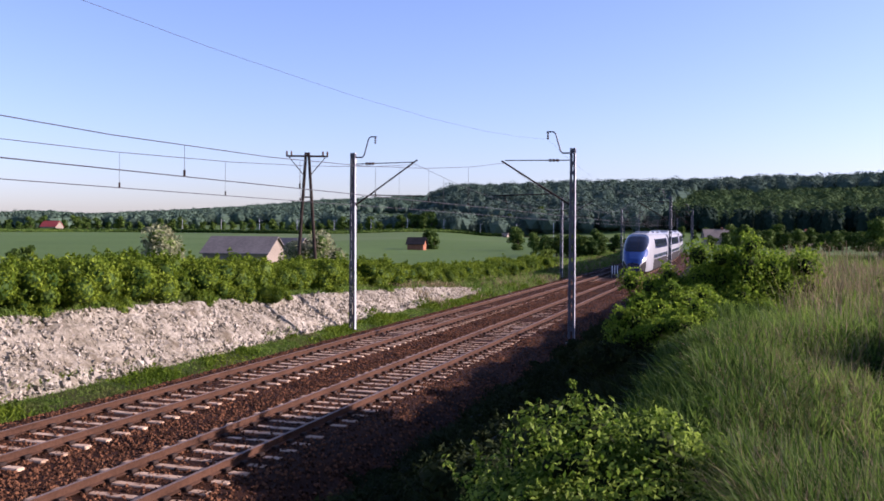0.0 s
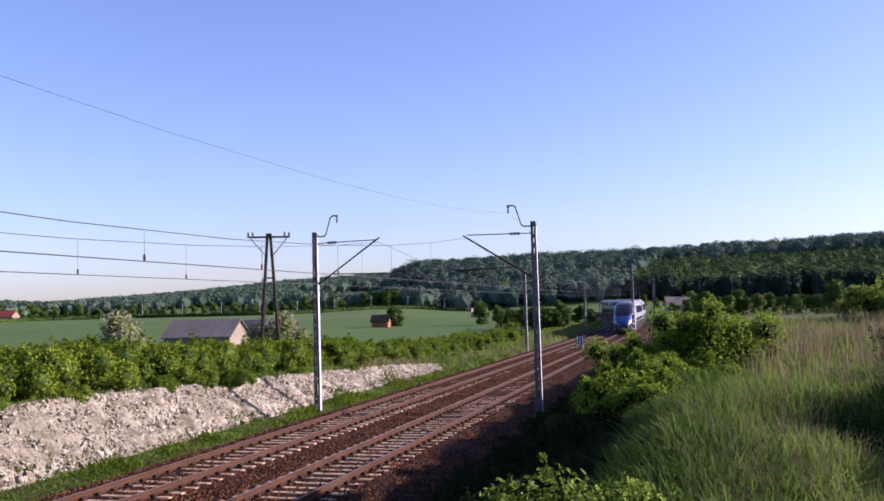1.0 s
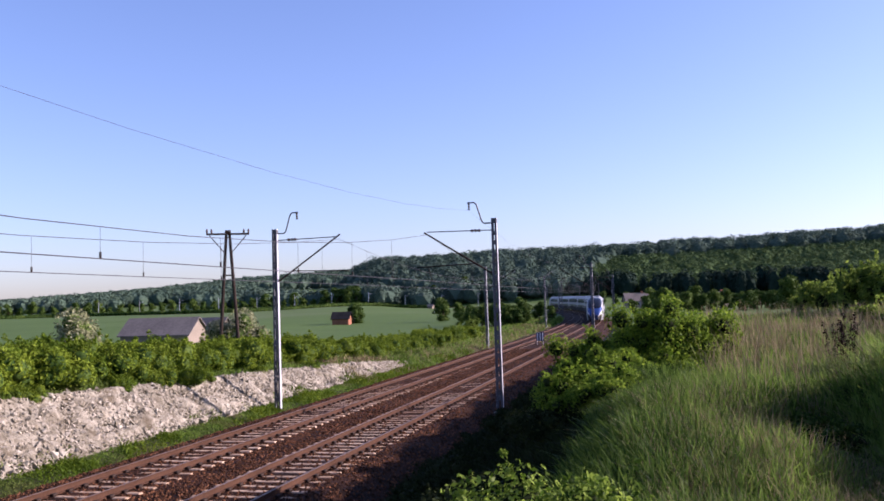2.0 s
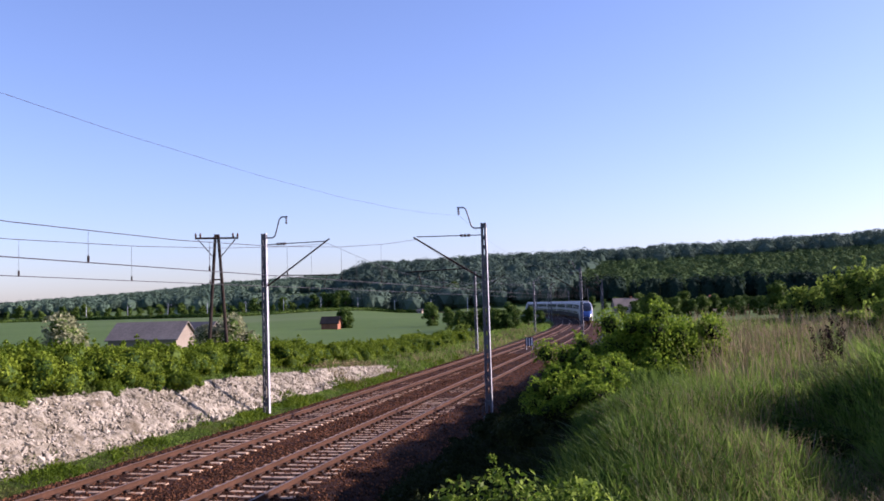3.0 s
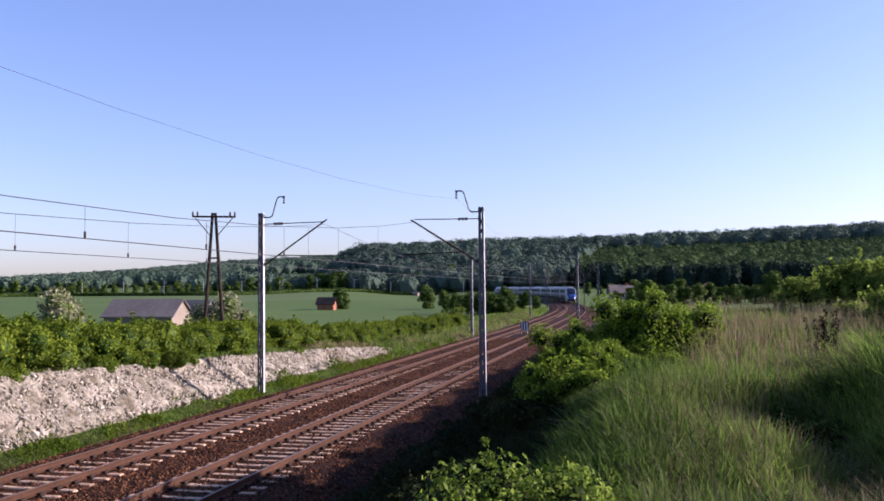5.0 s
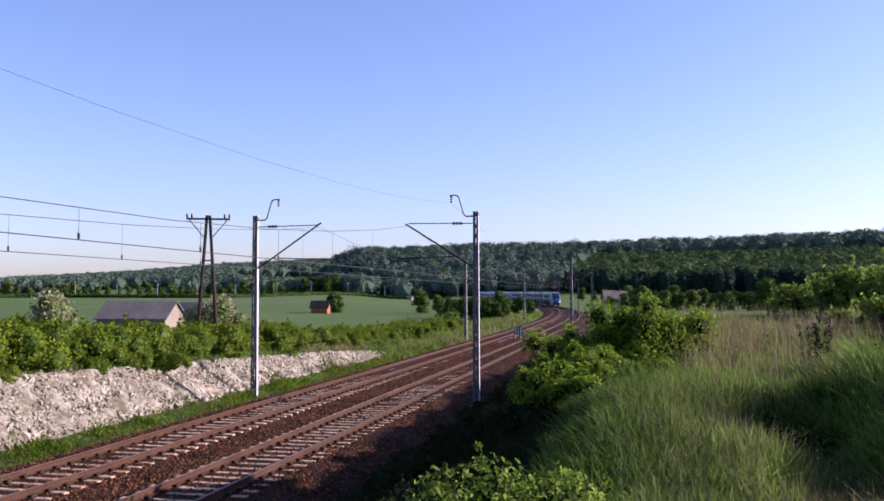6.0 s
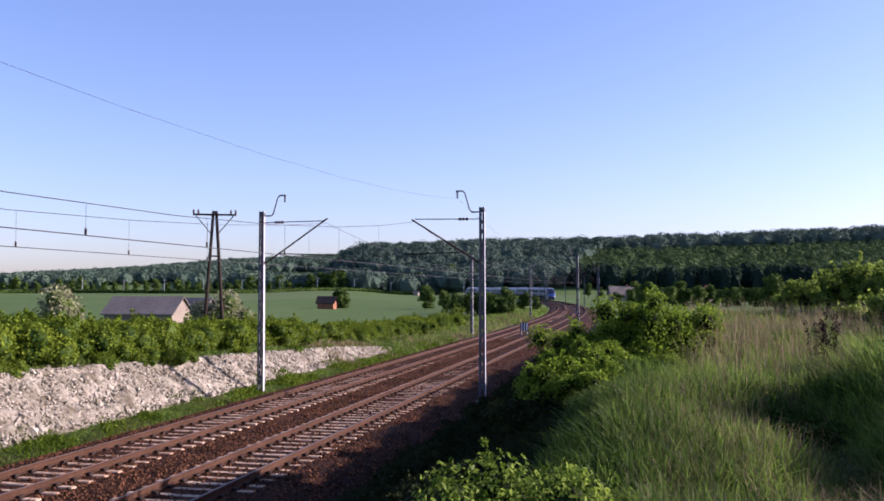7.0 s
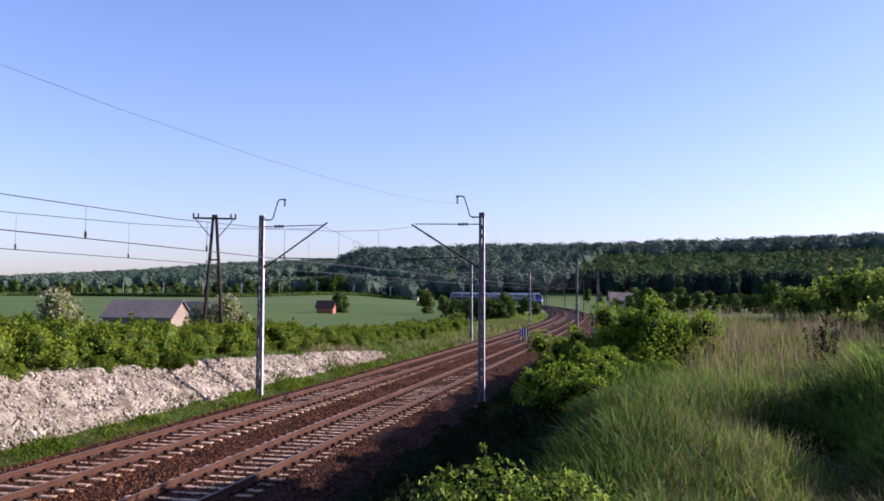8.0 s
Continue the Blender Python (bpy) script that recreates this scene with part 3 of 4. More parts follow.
def train_car(kind):
    car = new("train_car" if kind == "middle" else "driving_car")
    label = "silver-white express train car with a dark blue window band" if kind == "middle" else "streamlined driving car with blue nose and dark windscreen"
    tagged(car, label, "train car", "cars of the express train")
    nose = kind != "middle"
    flip = kind == "front"

    def put(name, material, d0, d1, a0, a1, full, grow=0.0, nd=14, na=28, label=""):
        return skin(name, car, material, d0, d1, a0, a1, full, grow, nd, na, label, flip)

    start = 6.0 if nose else 0.0
    put("body", M["white_paint"], start, CAR, 0, 1, True, nd=10, na=40)
    if nose:
        nose_part = put("nose", M["white_paint"], 0.0, 6.0, 0, 1, False, nd=40, na=56, label="rounded silver-white nose")
        oval = put("windscreen", M["glass_dark"], 1.05, 4.3, 0.24, 0.76, False, 0.014, 40, 48, "dark tinted windscreen")
        trim_round(oval.data, 40, 48)
        put("nose_cover", M["blue_paint"], 0.0, 1.9, 0.15, 0.85, False, 0.010, 22, 36, "bright blue nose cover")
        put("bumper", M["underframe"], 0.02, 0.9, 0.0, 0.12, False, 0.014, 6, 6, "black lower skirt")
        put("bumper", M["underframe"], 0.02, 0.9, 0.88, 1.0, False, 0.014, 6, 6, "black lower skirt")
        bm = bmesh.new()
        yy = 0.04 if not flip else CAR - 0.04
        box(bm, -0.6, yy - 0.03, 0.45, 0.6, yy + 0.03, 1.2, 0.02)
        part("coupler_hatch", bm, M["navy_paint"], car)
        for sx in (-1, 1):
            put("headlight", M["sign_white"], 0.5, 0.95, 0.5 + sx * 0.36 - 0.02, 0.5 + sx * 0.36 + 0.02, False, 0.03, 4, 4, "clear headlight lens")
    else:
        for y in (0.0, CAR):
            bm = bmesh.new()
            box(bm, -1.3, y - 0.01, 0.55, 1.3, y + 0.01, 3.9)
            part("end_wall", bm, M["grey_paint"], car)
    if nose:
        bm = bmesh.new()
        y = CAR if not flip else 0.0
        box(bm, -1.3, y - 0.01, 0.55, 1.3, y + 0.01, 3.9)
        part("end_wall", bm, M["grey_paint"], car)
    for a0, a1 in ((0.105, 0.208), (0.792, 0.895)):
        put("waist_stripe", M["navy_paint"], start, CAR - 0.05, a0 - 0.032, a0 - 0.012, True, 0.006, 6, 4) if a0 < 0.5 else \
            put("waist_stripe", M["navy_paint"], start, CAR - 0.05, a1 + 0.012, a1 + 0.032, True, 0.006, 6, 4)
        put("window_band", M["navy_paint"], start + (0.0 if not nose else 1.8), CAR - 1.6, a0, a1, True, 0.008, 6, 8)
        y = start + (2.2 if nose else 2.4)
        while y < CAR - 3.6:
            put("window", M["glass_dark"], y, y + 1.35, a0 + 0.012, a1 - 0.012, True, 0.014, 2, 6)
            y += 1.95
        put("door", M["grey_paint"], CAR - 1.5, CAR - 0.6, a0 - 0.09 if a0 < 0.5 else a0 - 0.01, a1 + 0.01 if a0 < 0.5 else a1 + 0.09, True, 0.01, 2, 10, "silver-grey passenger door")
    for a0, a1 in ((0.0, 0.068), (0.932, 1.0)):
        put("skirt", M["underframe"], start, CAR, a0, a1, True, 0.01, 4, 4)
    put("roof", M["grey_paint"], start, CAR - 0.05, 0.36, 0.64, True, 0.012, 6, 16, "silver-grey roof")
    for y, l in ((8.5, 2.6), (14.0, 3.2), (20.0, 2.4)):
        bm = bmesh.new()
        box(bm, -0.75, y, 4.1, 0.75, y + l, 4.3, 0.06)
        part("roof_unit", bm, M["grey_paint"], car)
    bm = bmesh.new()
    box(bm, -1.2, 6.5, 0.3, 1.2, CAR - 6.5, 0.75, 0.05)
    part("underfloor_box", bm, M["underframe"], car)
    bogie_parts(car, 4.0)
    bogie_parts(car, CAR - 4.0)
    return car


tail_car = train_car("tail")
middle_car = train_car("middle")
CARS = [tail_car, middle_car] + [copy_thing(middle_car, Matrix()) for _ in range(4)] + [train_car("front")]
TAIL_AT, SPEED = 88.4, 30.13


def car_pose(k, t):
    s = TAIL_AT + SPEED * t + k * (CAR + GAP)
    a, b = line_at(s + 4.0, NEAR), line_at(s + CAR - 4.0, NEAR)
    d = (b - a).normalized()
    p = a - d * 4.0
    return pose(p.x, p.y, p.z, math.degrees(math.asin(d.z)), 0, math.degrees(math.atan2(-d.x, d.y)))


def motions():
    for k, car in enumerate(CARS):
        walk(car, [(t / 4, car_pose(k, t / 4)) for t in range(33)])


# ---- plants ----
def place_z(x, y):
    return float(ground_z(x, y))


def bush_proto(seed, w, h, leaves, size, leaf, name="bush", label="", lobes_n=7, core=0.66, shade_heart="bramble", shell=(0.72, 1.06), ragged=False):
    rng = np.random.default_rng(seed)
    lobes = []
    limbs = [(rng.uniform(0, 2 * math.pi), w * rng.uniform(0.12, 0.46), h * rng.uniform(0.55, 1.0)) for _ in range(9)]
    for i in range(lobes_n):
        if ragged:             # small sprays along a few uneven limbs
            a, reach, rise_to = limbs[i % len(limbs)]
            f = rng.uniform(0.35, 1.0)
            x, y, z = rng.normal(size=3) * 0.055 * w + np.array((math.cos(a) * reach * f, math.sin(a) * reach * f, rise_to * f ** 0.7 * 0.92))
            r = w * rng.uniform(0.055, 0.12)
            lobes.append((x, y, max(z, 0.15 * h), r, r))
            continue
        a = rng.uniform(0, 2 * math.pi)
        d = w * 0.5 * (rng.uniform(0.15, 0.68) if lobes_n < 14 else rng.uniform(0.3, 0.85))
        r = w * (rng.uniform(0.2, 0.32) if lobes_n < 14 else rng.uniform(0.11, 0.22) if lobes_n < 30 else rng.uniform(0.06, 0.13))
        z = h * (rng.uniform(0.3, 0.72) if lobes_n < 30 else 0.2 + 0.68 * rng.uniform(0.3, 1.0) * math.sqrt(max(0.05, 1 - (2 * d / w) ** 2)))
        lobes.append((math.cos(a) * d, math.sin(a) * d, z, r, min(r, h - z) if h - z > 0.1 else r))
    lobes.append((0, 0, h * 0.42, w * 0.36, h * 0.45) if not ragged else (0, 0, h * 0.36, w * 0.3, h * 0.38))
    ob = new(name)
    co = blob_leaves(rng, leaves, lobes, size, shell=shell)
    # shoots that stand out of the outline
    shoots = []
    for i in range(int(4 + w * 5)):
        lb = lobes[rng.integers(len(lobes))]
        d = rng.normal(size=3)
        d[2] = abs(d[2]) + 0.6
        d /= np.linalg.norm(d)
        base = np.array(lb[:3]) + d * np.array([lb[3], lb[3], lb[4]]) * 0.8
        ln = rng.uniform(0.1, 0.3) * h
        for k in range(14):
            shoots.append((*(base + d * ln * k / 14 + rng.normal(size=3) * size * 0.6), size * 0.8, size * 0.8))
    co = np.concatenate([co, blob_leaves(rng, len(shoots) * 3, shoots, size)])
    child("crown", quads("crown", co, leaf), ob)
    # core darker than the leaves: shade between them put into its colour
    child("inner_foliage", dark_core(lobes, core, M[shade_heart], "inner_foliage"), ob)
    for i in range(5):
        lb = lobes[i % len(lobes)]
        bm = bmesh.new()
        bar(bm, (lb[0] * 0.15, lb[1] * 0.15, -0.3), (lb[0] * 0.7, lb[1] * 0.7, lb[2]), 0.02 + 0.012 * w, 0.012, 6)
        part("stem", bm, M["bark"], ob)
    if label:
        tagged(ob, label, "bush")
    return ob


def set_thing(ob, x, y, dz=0.0, turn=0.0, size=1.0):
    ob.scale = (size, size, size)
    m = pose(x, y, place_z(x, y) + dz, 0, 0, turn)
    ob.matrix_basis = m @ Matrix.Diagonal((size, size, size, 1))
    return ob


def copy_to(proto, x, y, dz=0.0, turn=0.0, size=1.0):
    ob = copy_thing(proto, pose(x, y, place_z(x, y) + dz, 0, 0, turn))
    ob.scale = (size, size, size)
    return ob


def foreground_bushes():
    b = bush_proto(11, 2.1, 1.35, 15000, 0.024, M["leaf_near"], label="sunlit light-green leafy bush in the meadow's edge", lobes_n=60, core=0.5, shell=(0.5, 1.2))
    set_thing(b, -0.8, 6.0, -0.5, 0, 1.0)
    b = bush_proto(12, 3.0, 1.75, 24000, 0.042, M["leaf_bush"], label="tall yellow-green bush on the cutting's crest", lobes_n=80, core=0.55, shell=(0.4, 1.25), ragged=True)
    set_thing(b, 0.15, 20.0, -0.3, 40, 0.95)
    copy_to(b, 1.05, 21.4, -0.45, 140, 0.85)
    copy_to(b, -0.45, 19.4, -0.7, 250, 0.85)
    copy_to(b, -1.35, 20.8, -0.3, 20, 0.9)
    b = bush_proto(13, 2.4, 1.3, 11000, 0.04, M["leaf_bush"], label="low green bush on the shaded slope", lobes_n=54, core=0.55, shell=(0.4, 1.25), ragged=True)
    set_thing(b, -1.6, 17.0, -0.05, 0, 0.9)
    copy_to(b, -1.0, 18.2, -0.1, 80, 0.85)
    copy_to(b, -1.75, 18.9, -0.2, 190, 0.75)
    copy_to(b, -0.75, 16.4, -0.25, 300, 0.7)
    # brambles in the leaf colour that already holds the slope's shade
    low = bush_proto(14, 1.9, 0.9, 2600, 0.042, M["bramble"], label="low bramble on the cutting slope, coloured dark for its shade", lobes_n=7)
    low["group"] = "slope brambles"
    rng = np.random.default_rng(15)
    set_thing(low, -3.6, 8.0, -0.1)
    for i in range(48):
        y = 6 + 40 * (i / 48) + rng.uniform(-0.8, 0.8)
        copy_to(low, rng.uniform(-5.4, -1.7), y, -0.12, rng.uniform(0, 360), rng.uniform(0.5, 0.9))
    # more of them over the ballast shoulder, standing in for its shade
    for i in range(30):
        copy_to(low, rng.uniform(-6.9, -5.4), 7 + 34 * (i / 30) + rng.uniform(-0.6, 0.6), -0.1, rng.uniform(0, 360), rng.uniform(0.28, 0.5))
    # bushes added right of the view, unseen, to cast shade on the meadow
    side = bush_proto(16, 1.5, 1.2, 4200, 0.04, M["leaf_bush"], label="leafy green bush added out of view to shade the meadow", lobes_n=14)
    set_thing(side, 5.6, 17.2, -0.1, 120, 1.4)
    copy_to(side, 3.9, 7.4, -0.1, 200, 1.15)
    copy_to(side, 3.4, 5.6, -0.1, 20, 1.0)
    # dark leafy clumps added where the ditch grass only lies in shade
    shade_clump = bush_proto(17, 1.1, 0.62, 3400, 0.03, M["lush"], name="dark_shade_clump", label="dark green leafy clump added to darken the meadow ditch for shade", lobes_n=15, core=0.5)
    shade_clump["category"], shade_clump["group"] = "nettles", "nettle clumps"
    set_thing(shade_clump, 1.95, 12.3, -0.1, 0, 0.95)
    for x, y, size in ((2.15, 11.4, 0.85), (1.8, 10.4, 0.7), (2.0, 9.4, 0.65), (1.9, 8.2, 0.7), (1.75, 7.2, 0.75), (2.6, 12.6, 0.8)):
        copy_to(shade_clump, x, y, -0.1, x * 997 % 360, size)


foreground_bushes()


def lip(y):
    """Where the chalk face ends at the top, across the line."""
    return -17.2 - (bank_top(y) + 0.2) / 0.82


def hedge():
    protos = [bush_proto(20 + i, 3.2, 1.9, 6500, 0.07, M["leaf_hedge"], label="dense green hedge bush along the top of the chalk bank", lobes_n=16, core=0.72, shade_heart="leaf_tree") for i in range(4)]
    rng = np.random.default_rng(3)
    first = [True] * 4
    n = 0
    for row, back in enumerate((1.0, 3.3)):
        y = 14.0
        while y < 108:
            x = min(float(lip(y)), -19.6) - back - rng.uniform(-0.4, 0.5) - 0.8 * smooth(50, 90, y)
            k = n % 4
            size = rng.uniform(0.76, 1.04) * (1.0 if row == 0 else 1.05) * (0.92 if y > 60 else 1)
            if first[k]:
                protos[k]["group"] = "hedge bushes"
                set_thing(protos[k], x, y, -0.15, rng.uniform(0, 360), size)
                first[k] = False
            else:
                copy_to(protos[k], x, y, -0.15, rng.uniform(0, 360), size)
            y += rng.uniform(1.5, 2.3)
            n += 1
    # low growth that hangs over the lip of the chalk
    for y, out, size in ((18.0, 0.1, 0.4), (21.5, 0.0, 0.45), (25.0, 0.15, 0.4), (30.0, 0.1, 0.45), (32.2, 0.25, 0.5), (33.8, 0.4, 0.5), (35.4, 0.2, 0.42), (41.0, 0.0, 0.35), (47.0, 0.1, 0.35)):
        copy_to(protos[n % 4], float(lip(y)) + out - 0.3, y, -0.35, rng.uniform(0, 360), size)
        n += 1


hedge()
# ---- trees ----
def tree_proto(seed, h, w, leaves, size, leaf, name, label, category="tree", low=0.28):
    rng = np.random.default_rng(seed)
    ob = new(name)
    lobes = []
    for i in range(12):
        a = rng.uniform(0, 2 * math.pi)
        z = h * rng.uniform(low + 0.1, 0.86)
        d = w * 0.5 * rng.uniform(0.2, 0.75) * (1 - abs(z / h - 0.55))
        r = w * rng.uniform(0.15, 0.26)
        lobes.append((math.cos(a) * d, math.sin(a) * d, z, r, r * 0.85))
    lobes.append((0, 0, h * 0.6, w * 0.3, h * 0.28))
    bm = bmesh.new()
    bar(bm, (0, 0, -0.4), (0, 0, h * 0.7), w * 0.05, w * 0.015, 8)
    part("trunk", bm, M["bark"], ob)
    for lb in lobes[:6]:
        bm = bmesh.new()
        bar(bm, (0, 0, h * 0.3), lb[:3], w * 0.025, w * 0.008, 6)
        part("limb", bm, M["bark"], ob)
    child("crown", quads("crown", blob_leaves(rng, leaves, lobes, size), leaf), ob)
    # beneath pale leaves this darker core holds the inner shade as colour
    child("inner_foliage", dark_core(lobes, 0.6, M["leaf_tree"], "inner_foliage"), ob)
    return tagged(ob, label, category)


def polar(az, r):
    return r * math.sin(radians(az)), r * math.cos(radians(az))


def single_trees():
    pale = tree_proto(41, 4.3, 5.6, 4200, 0.12, M["leaf_pale"], "tree", "pale blossoming tree beyond the hedge", low=0.1)
    set_thing(pale, *polar(-35.3, 72), -0.2)
    copy_to(pale, *polar(-26.0, 64), -0.1, 70, 0.8)
    dark = [tree_proto(42 + i, 8.0, 6.5, 1500, 0.34, M["leaf_tree"], "tree", "dark green leafy tree in the valley", low=-0.04) for i in range(3)]
    spots = [(-18.9, 217, 0.62), (-13.2, 205, 0.7), (-12.2, 200, 0.55), (-11.5, 190, 0.45), (-9.5, 175, 0.5), (-8.2, 172, 0.62), (-7.2, 178, 0.5), (-6.4, 184, 0.4),
             (7.8, 190, 1.0), (-1.4, 232, 0.5), (-0.6, 228, 0.6), (0.2, 236, 0.5), (1.0, 230, 0.55), (-11.6, 158, 0.45), (-10.8, 155, 0.5), (-10, 153, 0.5), (-9.3, 150, 0.48), (-8.6, 150, 0.42), (-8.1, 153, 0.36), (-18.5, 218, 0.6), (-11.2, 152, 0.42), (-10.4, 158, 0.45), (-9.6, 158, 0.5), (-8.9, 157, 0.45), (-12.1, 165, 0.4), (-0.2, 300, 0.9), (0.7, 290, 0.8), (1.3, 260, 0.6), (2.3, 280, 0.9), (-42.6, 120, 0.38), (-43.4, 118, 0.33), (-39.5, 112, 0.27), (-38.7, 112, 0.25)]
    rng = np.random.default_rng(8)
    for az in np.arange(0.2, 8.6, 0.42):
        spots.append((az, rng.uniform(240, 280), rng.uniform(0.55, 0.85)))
    for az in np.arange(-3.2, 0.2, 0.7):
        spots.append((az, rng.uniform(420, 450), rng.uniform(0.6, 1.0)))
    for az in np.arange(-20.5, -7.5, 0.62):
        spots.append((az, rng.uniform(540, 620), rng.uniform(1.0, 1.8)))
    for az in np.arange(-46, -20.5, 0.6):
        spots.append((az, rng.uniform(600, 760), rng.uniform(0.8, 1.5)))
    for i, (az, r, size) in enumerate(spots):
        x, y = polar(az, r)
        if i < 3:
            dark[i]["group"] = "valley trees"
            set_thing(dark[i], x, y, -0.2, rng.uniform(0, 360), size)
        else:
            copy_to(dark[i % 3], x, y, -0.2, rng.uniform(0, 360), size)
    # young trees over the meadow's far edge
    young = bush_proto(51, 2.6, 2.6, 3600, 0.085, M["leaf_young"], label="light-green young bush at the meadow's far edge", lobes_n=16, core=0.4)
    young["group"] = "meadow bushes"
    set_thing(young, *polar(9.4, 62), -0.3)
    for az, r, size in ((10.8, 60, 0.85), (11.9, 55, 1.15), (12.9, 53, 1.3), (14.0, 50, 1.35), (15.2, 48, 1.3), (8.4, 64, 0.6), (16.2, 30, 0.8), (12.3, 62, 1.2), (13.6, 58, 1.45), (9.9, 66, 0.8), (12.4, 36, 0.5), (13.5, 33, 0.6), (14.7, 31, 0.7), (11.4, 40, 0.45)):
        copy_to(young, *polar(az, r), -0.3, rng.uniform(0, 360), size)
    # scrub beside the far track beyond the bank
    for x, y, size in ((-20.5, 76, 0.6), (-21.5, 84, 0.75), (-20.2, 91, 0.6), (-21.4, 99, 0.8), (-23, 106, 0.8), (-22, 115, 0.6), (-18.9, 66, 0.42), (-18.6, 70, 0.36), (-25, 122, 0.9)):
        copy_to(young, x, y, -0.25, rng.uniform(0, 360), size)


single_trees()


def forest(name, label, seed, az0, az1, r0, r1, crown, leaves, leaf_size, leaf, gaps=(), tall=1.0):
    """A wood on a hillside: crowns of leaf clumps over solid hearts, in one piece."""
    rng = np.random.default_rng(seed)
    co = []
    ico = bmesh.new()
    bmesh.ops.create_icosphere(ico, subdivisions=1, radius=1)
    iv = np.array([v.co[:] for v in ico.verts])
    ifc = np.array([[v.index for v in f.verts] for f in ico.faces])
    ico.free()
    vs, fs, nv = [], [], 0
    r = r0
    while r < r1:
        step = math.degrees(crown * 0.82 / r)
        for az in np.arange(az0, az1, step):
            a = az + rng.uniform(-0.9, 0.9) * step
            rr = r + rng.uniform(-1.0, 1.0) * crown
            if hills(np.array(a), np.array(rr)) < 2.0 or any(g0 < a < g1 and q0 < rr < q1 for g0, g1, q0, q1 in gaps):
                continue
            x, y = polar(a, rr)
            z = place_z(x, y)
            w = crown * rng.uniform(0.38, 0.8)
            h = crown * rng.uniform(0.85, 1.15) * tall
            lobes = [(x, y, z + h * 0.55, w, h * 0.55)]
            for k in range(4):
                b = rng.uniform(0, 6.28)
                lobes.append((x + math.cos(b) * w * 0.55, y + math.sin(b) * w * 0.55, z + h * rng.uniform(0.4, 0.9), w * 0.5, w * 0.5))
            co.append(blob_leaves(rng, leaves, lobes, leaf_size, jitter=0.07, shell=(0.88, 1.03)))
            v = iv * np.array([w, w, h * 0.6]) * 0.9 * rng.uniform(0.85, 1.1, (len(iv), 1)) + np.array([x, y, z + h * 0.45])
            vs.append(v)
            fs.append(ifc + nv)
            nv += len(iv)
        r += crown * 0.95 * (r / r0) ** 0.6
    ob = new(name, quads(name, np.concatenate(co), leaf))
    tagged(ob, label, "forest", kind="stuff")
    child("forest_heart", mesh_from("forest_heart", np.concatenate(vs).tolist(), np.concatenate(fs).tolist(), leaf), ob, kind="stuff")


forest("hill_forest", "dense dark green deciduous forest covering the near hill, tinted blue for haze", 61, -21.5, 18.5, 690, 940, 13.5, 330, 0.85, M["forest"], gaps=((-3.2, 19, 600, 765),))
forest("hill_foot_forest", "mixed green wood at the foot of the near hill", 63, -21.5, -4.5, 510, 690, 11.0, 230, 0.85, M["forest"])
forest("young_plantation", "lighter green young wood on the hillside", 64, -4.5, 18.5, 545, 770, 7.5, 90, 0.85, M["plantation"])
# front trees coloured dark, as their shaded side faces the camera
forest("shade_tree_belt", "tree belt at the foot of the hillside, coloured dark for its shaded side", 65, -4.0, 18.5, 508, 545, 7.0, 140, 0.9, M["shade_wood"], tall=1.75)
forest("distant_forest", "green forest on the distant ridge, haze tinted into its leaves", 62, -47, -16.5, 1000, 2150, 17.0, 110, 1.8, M["far_wood"],
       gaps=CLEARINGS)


def field_hedge():
    rng = np.random.default_rng(70)
    lobes = []
    for az in np.arange(-46, -13, 0.14):
        r = 500 + 30 * math.sin(az * 0.3)
        x, y = polar(az, r)
        lobes.append((x, y, place_z(x, y) + 0.7, 1.3, 1.0 + 0.3 * rng.random()))
    co = blob_leaves(rng, 9000, lobes, 0.55)
    ob = new("field_hedge", quads("field_hedge", co, M["leaf_tree"]))
    tagged(ob, "long dark hedgerow along the far side of the field", "hedge", kind="stuff")
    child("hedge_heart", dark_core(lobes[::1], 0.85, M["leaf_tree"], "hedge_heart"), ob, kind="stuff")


field_hedge()


